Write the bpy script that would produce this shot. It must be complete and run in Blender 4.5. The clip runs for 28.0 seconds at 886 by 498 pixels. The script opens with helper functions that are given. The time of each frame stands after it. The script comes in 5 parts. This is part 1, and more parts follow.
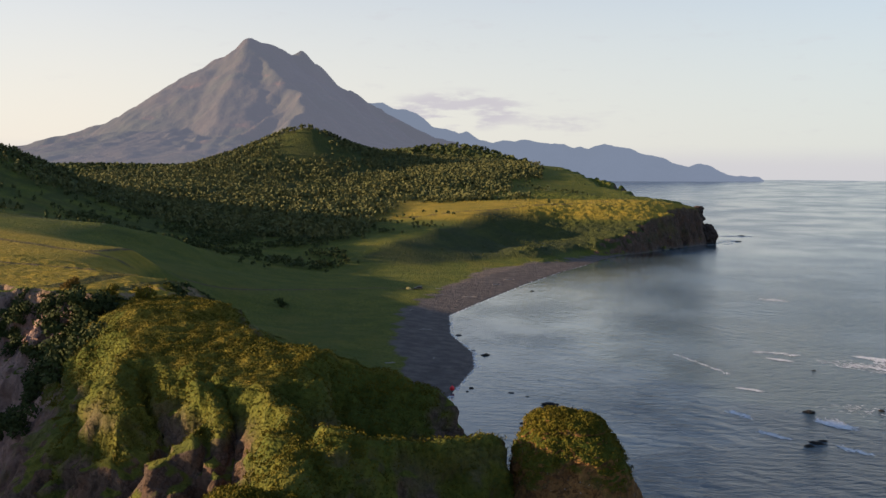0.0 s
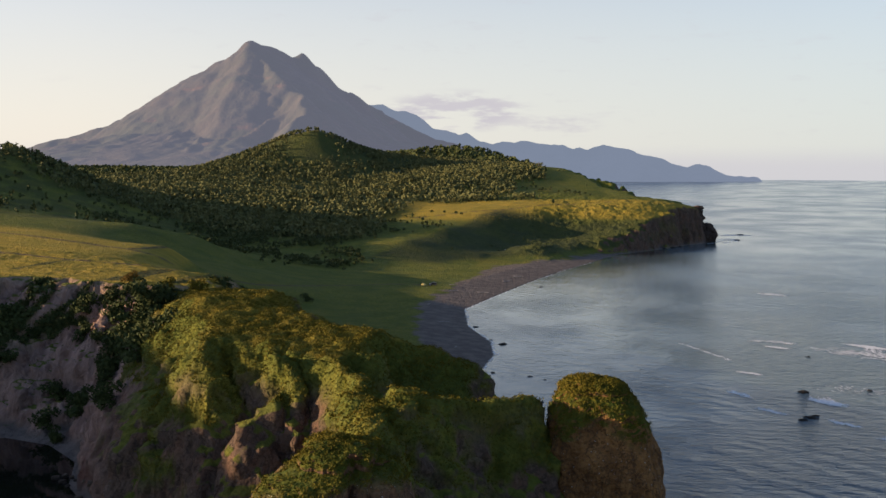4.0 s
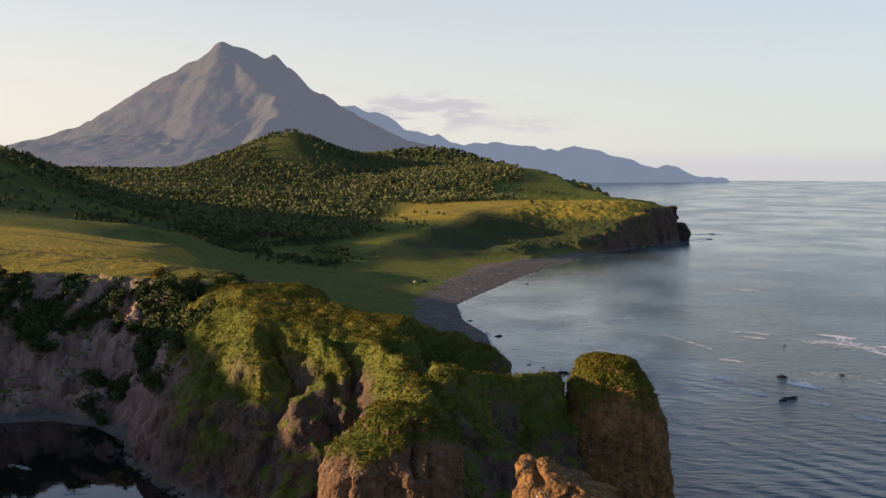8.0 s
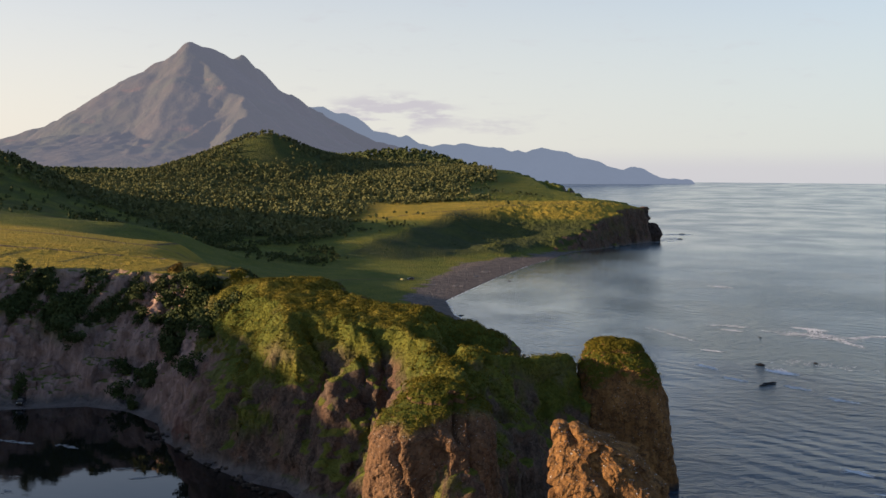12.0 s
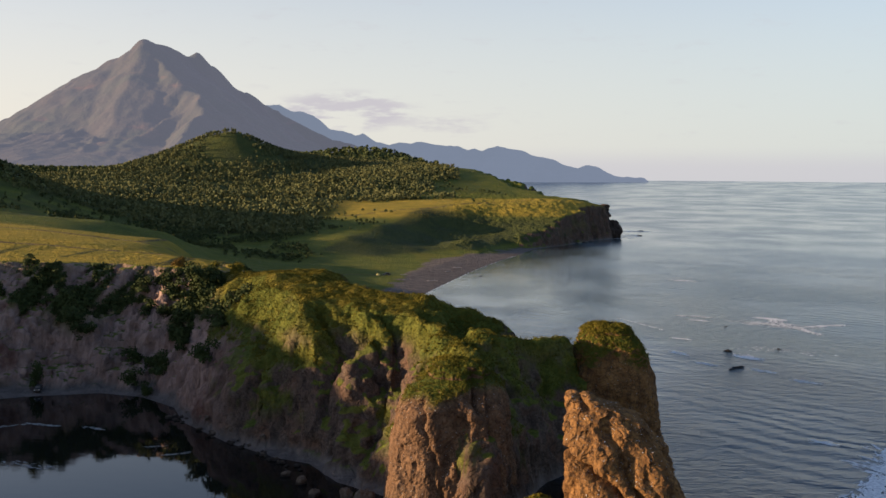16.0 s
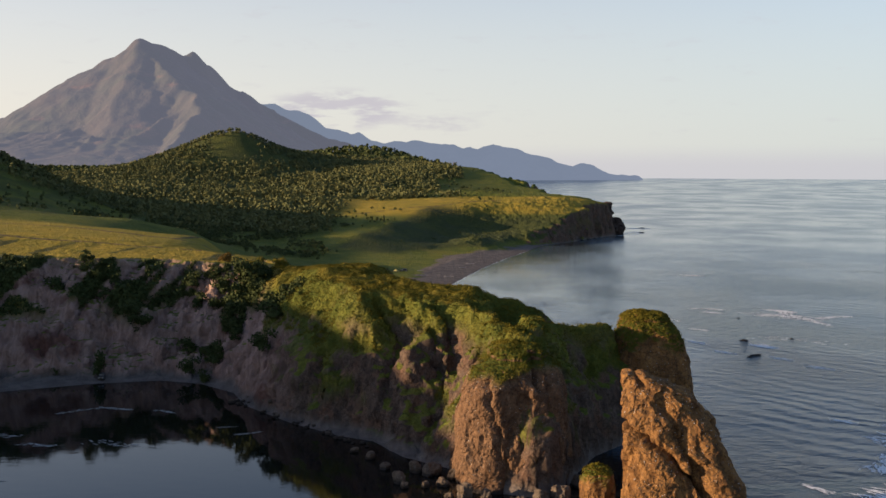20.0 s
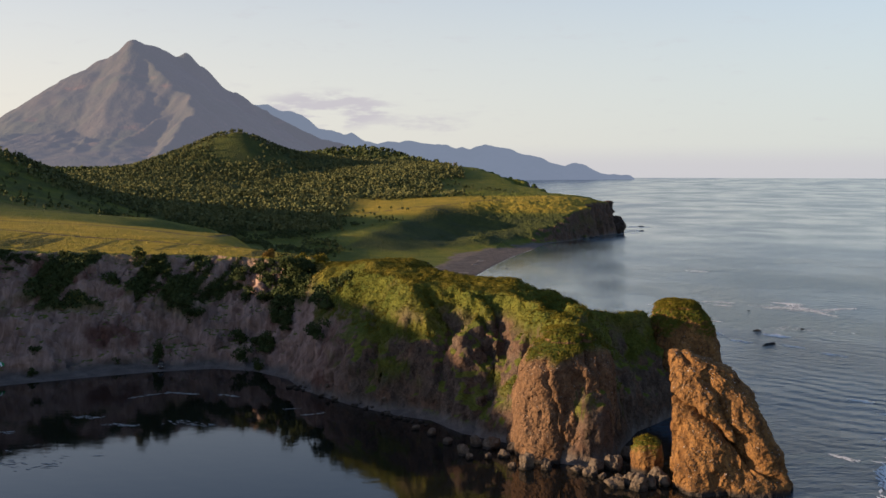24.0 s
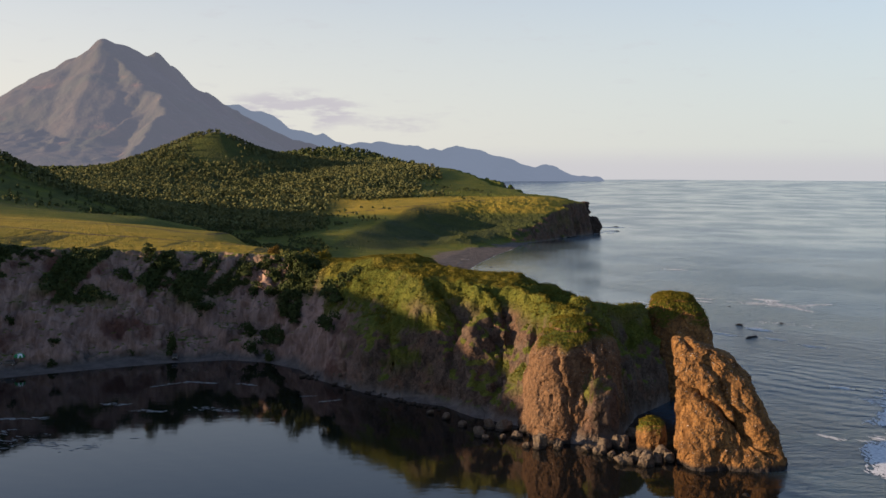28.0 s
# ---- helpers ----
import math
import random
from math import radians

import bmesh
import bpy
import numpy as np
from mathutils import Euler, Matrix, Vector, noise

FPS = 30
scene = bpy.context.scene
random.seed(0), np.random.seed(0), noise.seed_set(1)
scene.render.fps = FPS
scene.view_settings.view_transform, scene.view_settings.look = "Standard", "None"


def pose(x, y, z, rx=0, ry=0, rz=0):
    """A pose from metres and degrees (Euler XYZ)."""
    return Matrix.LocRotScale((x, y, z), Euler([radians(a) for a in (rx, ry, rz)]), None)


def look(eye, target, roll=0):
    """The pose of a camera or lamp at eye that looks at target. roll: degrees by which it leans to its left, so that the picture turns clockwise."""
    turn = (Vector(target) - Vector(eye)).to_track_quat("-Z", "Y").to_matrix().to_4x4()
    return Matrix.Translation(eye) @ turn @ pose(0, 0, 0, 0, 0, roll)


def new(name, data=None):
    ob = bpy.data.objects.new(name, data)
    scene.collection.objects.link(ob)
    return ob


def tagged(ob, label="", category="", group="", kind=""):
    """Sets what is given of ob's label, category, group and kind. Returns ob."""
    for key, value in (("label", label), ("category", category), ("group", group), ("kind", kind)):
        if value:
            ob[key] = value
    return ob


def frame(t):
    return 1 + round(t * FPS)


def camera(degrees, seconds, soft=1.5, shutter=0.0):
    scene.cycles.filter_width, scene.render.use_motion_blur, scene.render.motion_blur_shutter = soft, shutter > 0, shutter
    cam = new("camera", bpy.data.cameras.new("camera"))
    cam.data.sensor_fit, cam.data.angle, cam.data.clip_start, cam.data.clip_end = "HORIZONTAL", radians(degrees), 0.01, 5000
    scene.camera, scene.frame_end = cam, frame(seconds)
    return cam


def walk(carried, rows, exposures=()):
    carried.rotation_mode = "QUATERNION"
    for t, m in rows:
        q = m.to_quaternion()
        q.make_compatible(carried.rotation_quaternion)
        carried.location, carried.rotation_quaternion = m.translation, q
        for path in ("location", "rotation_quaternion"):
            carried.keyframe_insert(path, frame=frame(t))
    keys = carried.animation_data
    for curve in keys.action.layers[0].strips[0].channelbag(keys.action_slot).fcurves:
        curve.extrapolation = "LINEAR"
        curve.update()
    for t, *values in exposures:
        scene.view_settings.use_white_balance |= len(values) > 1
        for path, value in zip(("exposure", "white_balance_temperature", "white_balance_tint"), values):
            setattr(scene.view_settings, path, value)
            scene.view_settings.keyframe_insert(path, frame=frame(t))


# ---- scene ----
cam = camera(46.6, 28.0)
PATH = [
    (0, (20.06, -0.04, 65.69), (8.11, 98.97, 58.27), 0.48),
    (0.5, (19.75, -3.88, 65.67), (7.81, 95.12, 58.25), 0.41),
    (1, (19.33, -7.44, 65.65), (7.34, 91.56, 58.24), 0.43),
    (2, (18.35, -14.56, 65.83), (6.34, 84.44, 58.43), 0.41),
    (3, (17.25, -21.94, 65.90), (5.19, 77.06, 58.55), 0.30),
    (3.5, (16.17, -24.95, 65.83), (4.15, 74.06, 58.51), 0.29),
    (5.5, (12.34, -38.24, 66.13), (1.83, 60.94, 58.84), 0.28),
    (6, (11.17, -41.62, 66.25), (1.09, 57.60, 58.97), 0.23),
    (7, (8.63, -47.22, 66.21), (-0.83, 52.07, 58.97), 0.20),
    (8, (5.90, -52.57, 66.19), (-2.98, 46.78, 58.98), 0.24),
    (9, (3.15, -57.87, 66.16), (-5.72, 41.48, 58.95), 0.25),
    (10, (0.51, -63.09, 65.97), (-8.26, 36.27, 58.84), 0.27),
    (11, (-1.99, -68.17, 65.87), (-10.59, 31.21, 58.78), 0.31),
    (11.5, (-3.25, -71.00, 65.86), (-10.55, 28.48, 58.79), 0.31),
    (12, (-4.62, -74.24, 66.05), (-10.19, 25.36, 58.97), 0.38),
    (12.5, (-5.99, -76.88, 66.06), (-10.43, 22.76, 58.97), 0.39),
    (14.5, (-11.59, -87.81, 66.09), (-13.30, 11.92, 59.00), 0.43),
    (15, (-13.02, -90.43, 66.10), (-14.22, 9.31, 58.95), 0.46),
    (16, (-16.16, -95.03, 65.99), (-17.28, 4.70, 58.78), 0.39),
    (17, (-19.70, -99.76, 65.99), (-20.75, -0.03, 58.72), 0.35),
    (18, (-23.55, -105.28, 66.19), (-24.49, -5.56, 58.86), 0.33),
    (19, (-27.12, -110.08, 66.19), (-27.59, -10.35, 58.84), 0.32),
    (20, (-30.89, -114.99, 66.28), (-31.28, -15.26, 58.90), 0.24),
    (21, (-34.61, -119.58, 66.02), (-34.62, -19.85, 58.64), 0.19),
    (21.5, (-36.62, -122.36, 66.06), (-36.21, -22.63, 58.67), 0.16),
    (23.5, (-45.27, -133.71, 66.09), (-44.64, -33.98, 58.71), 0.07),
    (24, (-47.31, -136.69, 66.16), (-46.69, -36.97, 58.79), 0.07),
    (25, (-50.67, -141.34, 66.23), (-50.09, -41.62, 58.90), 0.14),
    (26, (-53.54, -145.10, 66.06), (-52.34, -45.37, 58.75), 0.17),
    (26.5, (-55.11, -147.08, 66.04), (-53.79, -47.35, 58.73), 0.18),
    (27, (-56.79, -149.39, 66.01), (-55.26, -49.67, 58.71), 0.19),
    (27.5, (-58.09, -151.20, 65.88), (-55.55, -51.50, 58.60), 0.20),
    (28, (-59.65, -153.03, 65.72), (-55.98, -53.36, 58.46), 0.29),
]
walk(cam, [(t, look(eye, target, roll)) for t, eye, target, roll in PATH], [(0, 1.1, 5930, 15), (28, 1.03, 5930, 15)])

# ---- light ----
SUN_DIR = Vector((-0.97, -0.15, 0.185)).normalized()
world = bpy.data.worlds.new("world")
scene.world = world
world.use_nodes = True
wn = world.node_tree
sky = wn.nodes.new("ShaderNodeTexSky")
sky.sky_type = 'NISHITA'
sky.sun_disc = False
sky.sun_elevation = math.asin(SUN_DIR.z)
sky.sun_rotation = math.atan2(SUN_DIR.x, SUN_DIR.y)
sky.air_density, sky.dust_density, sky.ozone_density = 1.0, 0.7, 1.5
haze = wn.nodes.new("ShaderNodeMix")
haze.data_type = 'RGBA'
way = wn.nodes.new("ShaderNodeTexCoord")
axes = wn.nodes.new("ShaderNodeSeparateXYZ")
wn.links.new(way.outputs["Generated"], axes.inputs[0])
thin = wn.nodes.new("ShaderNodeMapRange")
thin.interpolation_type = 'SMOOTHSTEP'
for k, v in zip((1, 2, 3, 4), (0.0, 0.42, 0.87, 0.02)):
    thin.inputs[k].default_value = v
wn.links.new(axes.outputs[2], thin.inputs[0])
wn.links.new(thin.outputs[0], haze.inputs[0])
# the haze is warm towards the sun's side and cooler away from it
glow = wn.nodes.new("ShaderNodeMix")
glow.data_type = 'RGBA'
glow.inputs[6].default_value, glow.inputs[7].default_value = (5.75, 5.15, 4.1, 1), (4.35, 4.45, 3.95, 1)
across = wn.nodes.new("ShaderNodeMapRange")
across.inputs[1].default_value, across.inputs[2].default_value = -0.45, 0.40
wn.links.new(axes.outputs[0], across.inputs[0])
wn.links.new(across.outputs[0], glow.inputs[0])
wn.links.new(glow.outputs[2], haze.inputs[7])
blue = wn.nodes.new("ShaderNodeMix")
blue.data_type, blue.blend_type = 'RGBA', 'MULTIPLY'
blue.inputs[0].default_value, blue.inputs[7].default_value = 1.0, (1.25, 1.22, 1.28, 1)
wn.links.new(sky.outputs[0], blue.inputs[6])
wn.links.new(blue.outputs[2], haze.inputs[6])
wn.nodes["Background"].inputs[1].default_value = 0.077
# a low grey cloud bank near the horizon beside the volcano, and thin wisps
squash = wn.nodes.new("ShaderNodeMapping")
squash.inputs["Scale"].default_value = (9, 9, 40)
wn.links.new(way.outputs["Generated"], squash.inputs[0])
puff = wn.nodes.new("ShaderNodeTexNoise")
puff.inputs["Scale"].default_value, puff.inputs["Detail"].default_value, puff.inputs["Roughness"].default_value = 2.2, 7, 0.6
wn.links.new(squash.outputs[0], puff.inputs["Vector"])


def sky_puffs(low, high, most, centre, size):
    """Strength of clouds within an oval of the sky."""
    bank = wn.nodes.new("ShaderNodeMapRange")
    bank.interpolation_type = 'SMOOTHSTEP'
    for k, v in zip((1, 2, 3, 4), (low, high, 0.0, most)):
        bank.inputs[k].default_value = v
    wn.links.new(puff.outputs["Fac"], bank.inputs[0])
    off = wn.nodes.new("ShaderNodeVectorMath")
    off.operation = 'SUBTRACT'
    wn.links.new(way.outputs["Generated"], off.inputs[0])
    off.inputs[1].default_value = centre
    oval = wn.nodes.new("ShaderNodeVectorMath")
    oval.operation = 'DIVIDE'
    wn.links.new(off.outputs[0], oval.inputs[0])
    oval.inputs[1].default_value = size
    ball = wn.nodes.new("ShaderNodeTexGradient")
    ball.gradient_type = 'SPHERICAL'
    wn.links.new(oval.outputs[0], ball.inputs[0])
    edge = wn.nodes.new("ShaderNodeMapRange")
    edge.interpolation_type = 'SMOOTHSTEP'
    edge.inputs[2].default_value = 0.5
    wn.links.new(ball.outputs["Fac"], edge.inputs[0])
    both = wn.nodes.new("ShaderNodeMath")
    both.operation = 'MULTIPLY'
    wn.links.new(bank.outputs[0], both.inputs[0])
    wn.links.new(edge.outputs[0], both.inputs[1])
    return both.outputs[0]


before = haze.outputs[2]
for amount in (sky_puffs(0.42, 0.58, 0.9, (-0.105, 1.0, 0.060), (0.085, 1.0, 0.024)), sky_puffs(0.42, 0.62, 0.6, (-0.012, 1.0, 0.046), (0.055, 1.0, 0.013)),
               sky_puffs(0.58, 0.74, 0.2, (0.10, 0.9, 0.10), (0.7, 1.6, 0.12))):
    clouds = wn.nodes.new("ShaderNodeMix")
    clouds.data_type = 'RGBA'
    clouds.inputs[7].default_value = (3.8, 3.5, 3.35, 1)
    wn.links.new(amount, clouds.inputs[0])
    wn.links.new(before, clouds.inputs[6])
    before = clouds.outputs[2]
# a mauve bank of haze lies on the horizon
low = wn.nodes.new("ShaderNodeMapRange")
low.interpolation_type = 'SMOOTHSTEP'
for k, v in zip((1, 2, 3, 4), (0.006, 0.030, 0.62, 0.0)):
    low.inputs[k].default_value = v
wn.links.new(axes.outputs[2], low.inputs[0])
bank = wn.nodes.new("ShaderNodeMix")
bank.data_type = 'RGBA'
bank.inputs[7].default_value = (3.85, 3.6, 3.5, 1)
wn.links.new(low.outputs[0], bank.inputs[0])
wn.links.new(before, bank.inputs[6])
wn.links.new(bank.outputs[2], wn.nodes["Background"].inputs[0])
sun = new("sun", bpy.data.lights.new("sun", 'SUN'))
sun.data.energy, sun.data.angle, sun.data.color = 5.0, radians(0.6), (1.0, 0.70, 0.38)
sun.matrix_world = look((0, 0, 0), -SUN_DIR)


# ---- materials ----
class Mat:
    """A procedural material, built node by node."""

    def __init__(self, name, rough=0.9, metal=0.0):
        self.m = bpy.data.materials.new(name)
        self.m.use_nodes = True
        self.t = self.m.node_tree
        self.b = self.t.nodes["Principled BSDF"]
        self.b.inputs["Roughness"].default_value = rough
        self.b.inputs["Metallic"].default_value = metal
        self.b.inputs["Specular IOR Level"].default_value = 0.5 if rough < 0.6 else 0.08
        self.pos = self.node("ShaderNodeNewGeometry").outputs["Position"]

    def node(self, kind):
        return self.t.nodes.new(kind)

    def put(self, socket, value):
        if hasattr(value, "is_output"):
            self.t.links.new(value, socket)
        elif isinstance(value, (tuple, list)) and len(value) == 3 and socket.type == 'RGBA':
            socket.default_value = (*value, 1)
        else:
            socket.default_value = value

    def noise(self, scale, detail=5, rough=0.6, stretch=None, distort=0.0, vec=None):
        n = self.node("ShaderNodeTexNoise")
        v = vec or self.pos
        if stretch:
            p = self.node("ShaderNodeVectorMath")
            p.operation = 'MULTIPLY'
            self.put(p.inputs[0], v)
            p.inputs[1].default_value = stretch
            v = p.outputs[0]
        self.put(n.inputs["Vector"], v)
        n.inputs["Scale"].default_value, n.inputs["Detail"].default_value = scale, detail
        n.inputs["Roughness"].default_value, n.inputs["Distortion"].default_value = rough, distort
        return n.outputs["Fac"]

    def cracks(self, scale, stretch=(1, 1, 0.6), wobble=0.5):
        """Distance to the nearest crack of a broken surface."""
        n = self.node("ShaderNodeTexVoronoi")
        n.feature = 'DISTANCE_TO_EDGE'
        p = self.node("ShaderNodeVectorMath")
        p.operation = 'MULTIPLY_ADD'
        self.put(p.inputs[0], self.pos)
        p.inputs[1].default_value = stretch
        w = self.node("ShaderNodeTexNoise")
        self.put(w.inputs["Vector"], self.pos)
        w.inputs["Scale"].default_value, w.inputs["Detail"].default_value = 0.6, 4
        v = self.node("ShaderNodeVectorMath")
        v.operation = 'SCALE'
        self.put(v.inputs[0], w.outputs["Color"])
        v.inputs["Scale"].default_value = wobble / scale * 2
        self.put(p.inputs[2], v.outputs[0])
        self.put(n.inputs["Vector"], p.outputs[0])
        n.inputs["Scale"].default_value = scale
        return n.outputs["Distance"]

    def ramp(self, fac, lo, hi, a=0.0, b=1.0):
        r = self.node("ShaderNodeMapRange")
        r.interpolation_type = 'SMOOTHSTEP'
        self.put(r.inputs[0], fac)
        for i, v in zip((1, 2, 3, 4), (lo, hi, a, b)):
            r.inputs[i].default_value = v
        return r.outputs[0]

    def math(self, op, a, b=0.0):
        n = self.node("ShaderNodeMath")
        n.operation = op
        self.put(n.inputs[0], a)
        self.put(n.inputs[1], b)
        return n.outputs[0]

    def mix(self, fac, a, b):
        n = self.node("ShaderNodeMix")
        n.data_type = 'RGBA'
        self.put(n.inputs[0], fac)
        self.put(n.inputs[6], a)
        self.put(n.inputs[7], b)
        return n.outputs[2]

    def split(self, vec):
        n = self.node("ShaderNodeSeparateXYZ")
        self.put(n.inputs[0], vec)
        return n.outputs

    def steep(self):
        """Upward part of the surface's normal."""
        return self.split(self.node("ShaderNodeNewGeometry").outputs["Normal"])[2]

    def attr(self, name):
        n = self.node("ShaderNodeAttribute")
        n.attribute_name = name
        return n.outputs["Fac"]

    def bump(self, height, strength=0.5, distance=0.3):
        n = self.node("ShaderNodeBump")
        n.inputs["Strength"].default_value, n.inputs["Distance"].default_value = strength, distance
        self.put(n.inputs["Height"], height)
        self.put(self.b.inputs["Normal"], n.outputs[0])

    def colour(self, value):
        self.put(self.b.inputs["Base Color"], value)
        return self

    def island(self):
        return self.node("ShaderNodeNewGeometry").outputs["Random Per Island"]


def ground_material():
    m = Mat("ground_cover", 0.95)
    big, mid, fine = m.noise(0.012, 4), m.noise(0.07, 5), m.noise(0.9, 4)
    grass = m.mix(m.ramp(mid, 0.35, 0.65), (0.098, 0.115, 0.020), (0.165, 0.160, 0.026))
    grass = m.mix(m.ramp(fine, 0.3, 0.75), grass, (0.062, 0.078, 0.015))
    grass = m.mix(m.ramp(m.noise(0.035, 5, 0.65, stretch=(1, 0.5, 1)), 0.5, 0.66, 0.0, 0.75), grass, m.mix(m.ramp(big, 0.4, 0.6), (0.14, 0.125, 0.022), (0.10, 0.115, 0.030)))
    dry = m.mix(m.ramp(m.noise(0.25, 5, stretch=(0.25, 1, 1)), 0.3, 0.7), (0.37, 0.25, 0.036), (0.24, 0.19, 0.026))
    grass = m.mix(m.attr("dry"), grass, dry)
    # Dark tone for scrub and woodland floor, and for shade painted into the ground.
    scrub = m.mix(m.ramp(m.noise(0.3, 5, 0.7), 0.3, 0.7), (0.030, 0.040, 0.016), (0.055, 0.062, 0.024))
    grass = m.mix(m.attr("scrub_shade"), grass, scrub)
    streaks = m.noise(0.35, 6, 0.65, stretch=(1, 1, 0.5))
    crack = m.ramp(m.cracks(0.22), 0.0, 0.25)
    rock = m.mix(m.ramp(streaks, 0.3, 0.7), (0.08, 0.056, 0.043), (0.165, 0.118, 0.088))
    rock = m.mix(m.ramp(m.noise(1.6, 6, 0.7), 0.35, 0.75), rock, (0.075, 0.052, 0.038))
    rock = m.mix(m.ramp(m.noise(0.16, 4), 0.45, 0.65, 0, 0.7), rock, (0.15, 0.085, 0.055))
    joints = m.cracks(0.34, (1, 1, 0.5), 0.9)
    rock = m.mix(m.ramp(joints, 0.0, 0.10, 0.6, 0.0), rock, (0.035, 0.027, 0.022))
    rills = m.noise(0.42, 6, 0.65, stretch=(1, 0.22, 0.22), distort=0.6)
    slip = m.mix(m.ramp(rills, 0.32, 0.7), (0.205, 0.132, 0.106), (0.36, 0.245, 0.198))
    slip = m.mix(m.ramp(m.noise(0.05, 4), 0.52, 0.68), slip, (0.12, 0.062, 0.048))
    rock = m.mix(m.attr("slip"), rock, slip)
    green = m.ramp(m.math('ADD', m.steep(), m.math('MULTIPLY', m.noise(0.11, 5, 0.65), 0.5)), 0.86, 1.0)
    green = m.math('MULTIPLY', green, m.math('SUBTRACT', 1.0, m.math('MULTIPLY', m.attr("slip"), m.ramp(m.steep(), 0.95, 0.86))))
    green = m.math('MAXIMUM', green, m.attr("veg"))
    col = m.mix(green, rock, grass)
    sand = m.mix(m.ramp(m.noise(0.2, 5), 0.35, 0.7), (0.105, 0.088, 0.078), (0.165, 0.138, 0.120))
    col = m.mix(m.attr("sand"), col, sand)
    track = m.mix(m.ramp(m.noise(0.5, 4), 0.35, 0.65), (0.075, 0.056, 0.03), (0.13, 0.10, 0.058))
    col = m.mix(m.math('MULTIPLY', m.attr("track"), m.ramp(m.noise(0.3, 4), 0.3, 0.5, 0.3, 1.0)), col, track)
    m.colour(col)
    relief = m.math('ADD', m.noise(0.8, 6, 0.7), m.math('MULTIPLY', rills, m.math('MULTIPLY', m.attr("slip"), 1.6)))
    m.bump(m.math('ADD', relief, m.math('MULTIPLY', crack, 0.5)), 1.0, 0.8)
    return m.m


def rock_material(name, dark, light, spot):
    m = Mat(name, 0.92)
    streaks = m.noise(0.4, 6, 0.65, stretch=(1, 1, 0.3))
    c = m.mix(m.ramp(streaks, 0.3, 0.7), dark, light)
    c = m.mix(m.ramp(m.noise(1.3, 6, 0.7), 0.42, 0.75), c, spot)
    c = m.mix(m.ramp(m.noise(0.5, 4), 0.6, 0.75, 0, 0.6), c, (0.20, 0.145, 0.10))
    crack = m.ramp(m.cracks(0.3, (1, 1, 0.4), 0.8), 0.0, 0.3)
    c = m.mix(m.ramp(m.cracks(0.26, (1, 1, 0.45), 1.0), 0.0, 0.07, 0.7, 0.0), c, (0.04, 0.026, 0.018))
    # White specks on upward faces stand in for perched gulls.
    gull_specks = m.math('MULTIPLY', m.ramp(m.noise(2.6, 3), 0.66, 0.70), m.ramp(m.steep(), 0.1, 0.6))
    c = m.mix(gull_specks, c, (0.6, 0.58, 0.54))
    z = m.split(m.pos)[2]
    green = m.ramp(m.math('ADD', m.steep(), m.math('MULTIPLY', m.noise(0.3, 5), 0.6)), 0.45, 0.75)
    c = m.mix(m.math('MULTIPLY', green, m.attr("veg")), c, m.mix(m.ramp(m.noise(0.5, 4), 0.35, 0.65), (0.045, 0.06, 0.01), (0.085, 0.088, 0.013)))
    c = m.mix(m.ramp(z, 0.4, 1.8, 1.0, 0.0), c, (0.035, 0.03, 0.028))
    m.colour(c)
    m.bump(m.math('ADD', m.noise(1.0, 7, 0.66), m.math('MULTIPLY', crack, 0.7)), 0.75, 0.5)
    return m.m


def sea_material():
    m = Mat("sea_water", 0.08)
    m.b.inputs["IOR"].default_value = 1.33
    m.b.inputs["Specular IOR Level"].default_value = 0.5
    open_sea = m.attr("open")
    foam = m.ramp(m.noise(0.06, 8, 0.72, stretch=(0.45, 1, 1), distort=1.0), 0.70, 0.76)
    foam = m.math('MULTIPLY', foam, m.attr("foam"))
    # Near-black in calm water and paler with y: reflections painted into the colour.
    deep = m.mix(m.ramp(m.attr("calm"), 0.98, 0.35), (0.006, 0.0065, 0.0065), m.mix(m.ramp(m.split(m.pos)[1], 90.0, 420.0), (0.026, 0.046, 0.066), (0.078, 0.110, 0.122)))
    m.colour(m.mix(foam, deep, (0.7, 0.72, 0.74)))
    m.put(m.b.inputs["Roughness"], m.math('ADD', m.math('MULTIPLY', foam, 0.6), m.math('MULTIPLY', m.ramp(m.noise(0.011, 5, 0.6, stretch=(0.8, 0.6, 1), distort=0.2), 0.36, 0.66, 0.13, 0.25), m.math('MULTIPLY', m.ramp(m.attr("lee"), 0.0, 1.0, 1.0, 0.25), m.ramp(m.attr("calm"), 0.99, 0.5, 0.08, 1.0)))))
    swell = m.noise(0.06, 4, 0.6, stretch=(0.7, 1.2, 1))
    rough_zone = m.ramp(m.noise(0.016, 5, 0.6, stretch=(0.9, 0.6, 1), distort=0.2), 0.38, 0.64, 0.4, 1.3)
    chop = m.math('ADD', m.noise(0.30, 4, 0.6, stretch=(0.6, 1.3, 1), distort=0.4), m.math('MULTIPLY', m.noise(1.3, 3, 0.6, stretch=(0.8, 1.2, 1)), 0.22))
    sets = m.node("ShaderNodeTexWave")
    sets.bands_direction = 'DIAGONAL'
    m.put(sets.inputs["Vector"], m.pos)
    for key, v in (("Scale", 0.055), ("Distortion", 11.0), ("Detail", 3.0), ("Detail Scale", 0.5)):
        sets.inputs[key].default_value = v
    lines = m.math('MULTIPLY', sets.outputs["Fac"], m.ramp(m.noise(0.02, 3), 0.42, 0.62, 0.0, 0.5))
    swell = m.math('ADD', swell, lines)
    h = m.math('ADD', m.math('MULTIPLY', swell, 0.9), m.math('MULTIPLY', m.math('MULTIPLY', chop, 1.6), rough_zone))
    m.bump(m.math('MULTIPLY', h, open_sea), 1.0, 1.0)
    return m.m


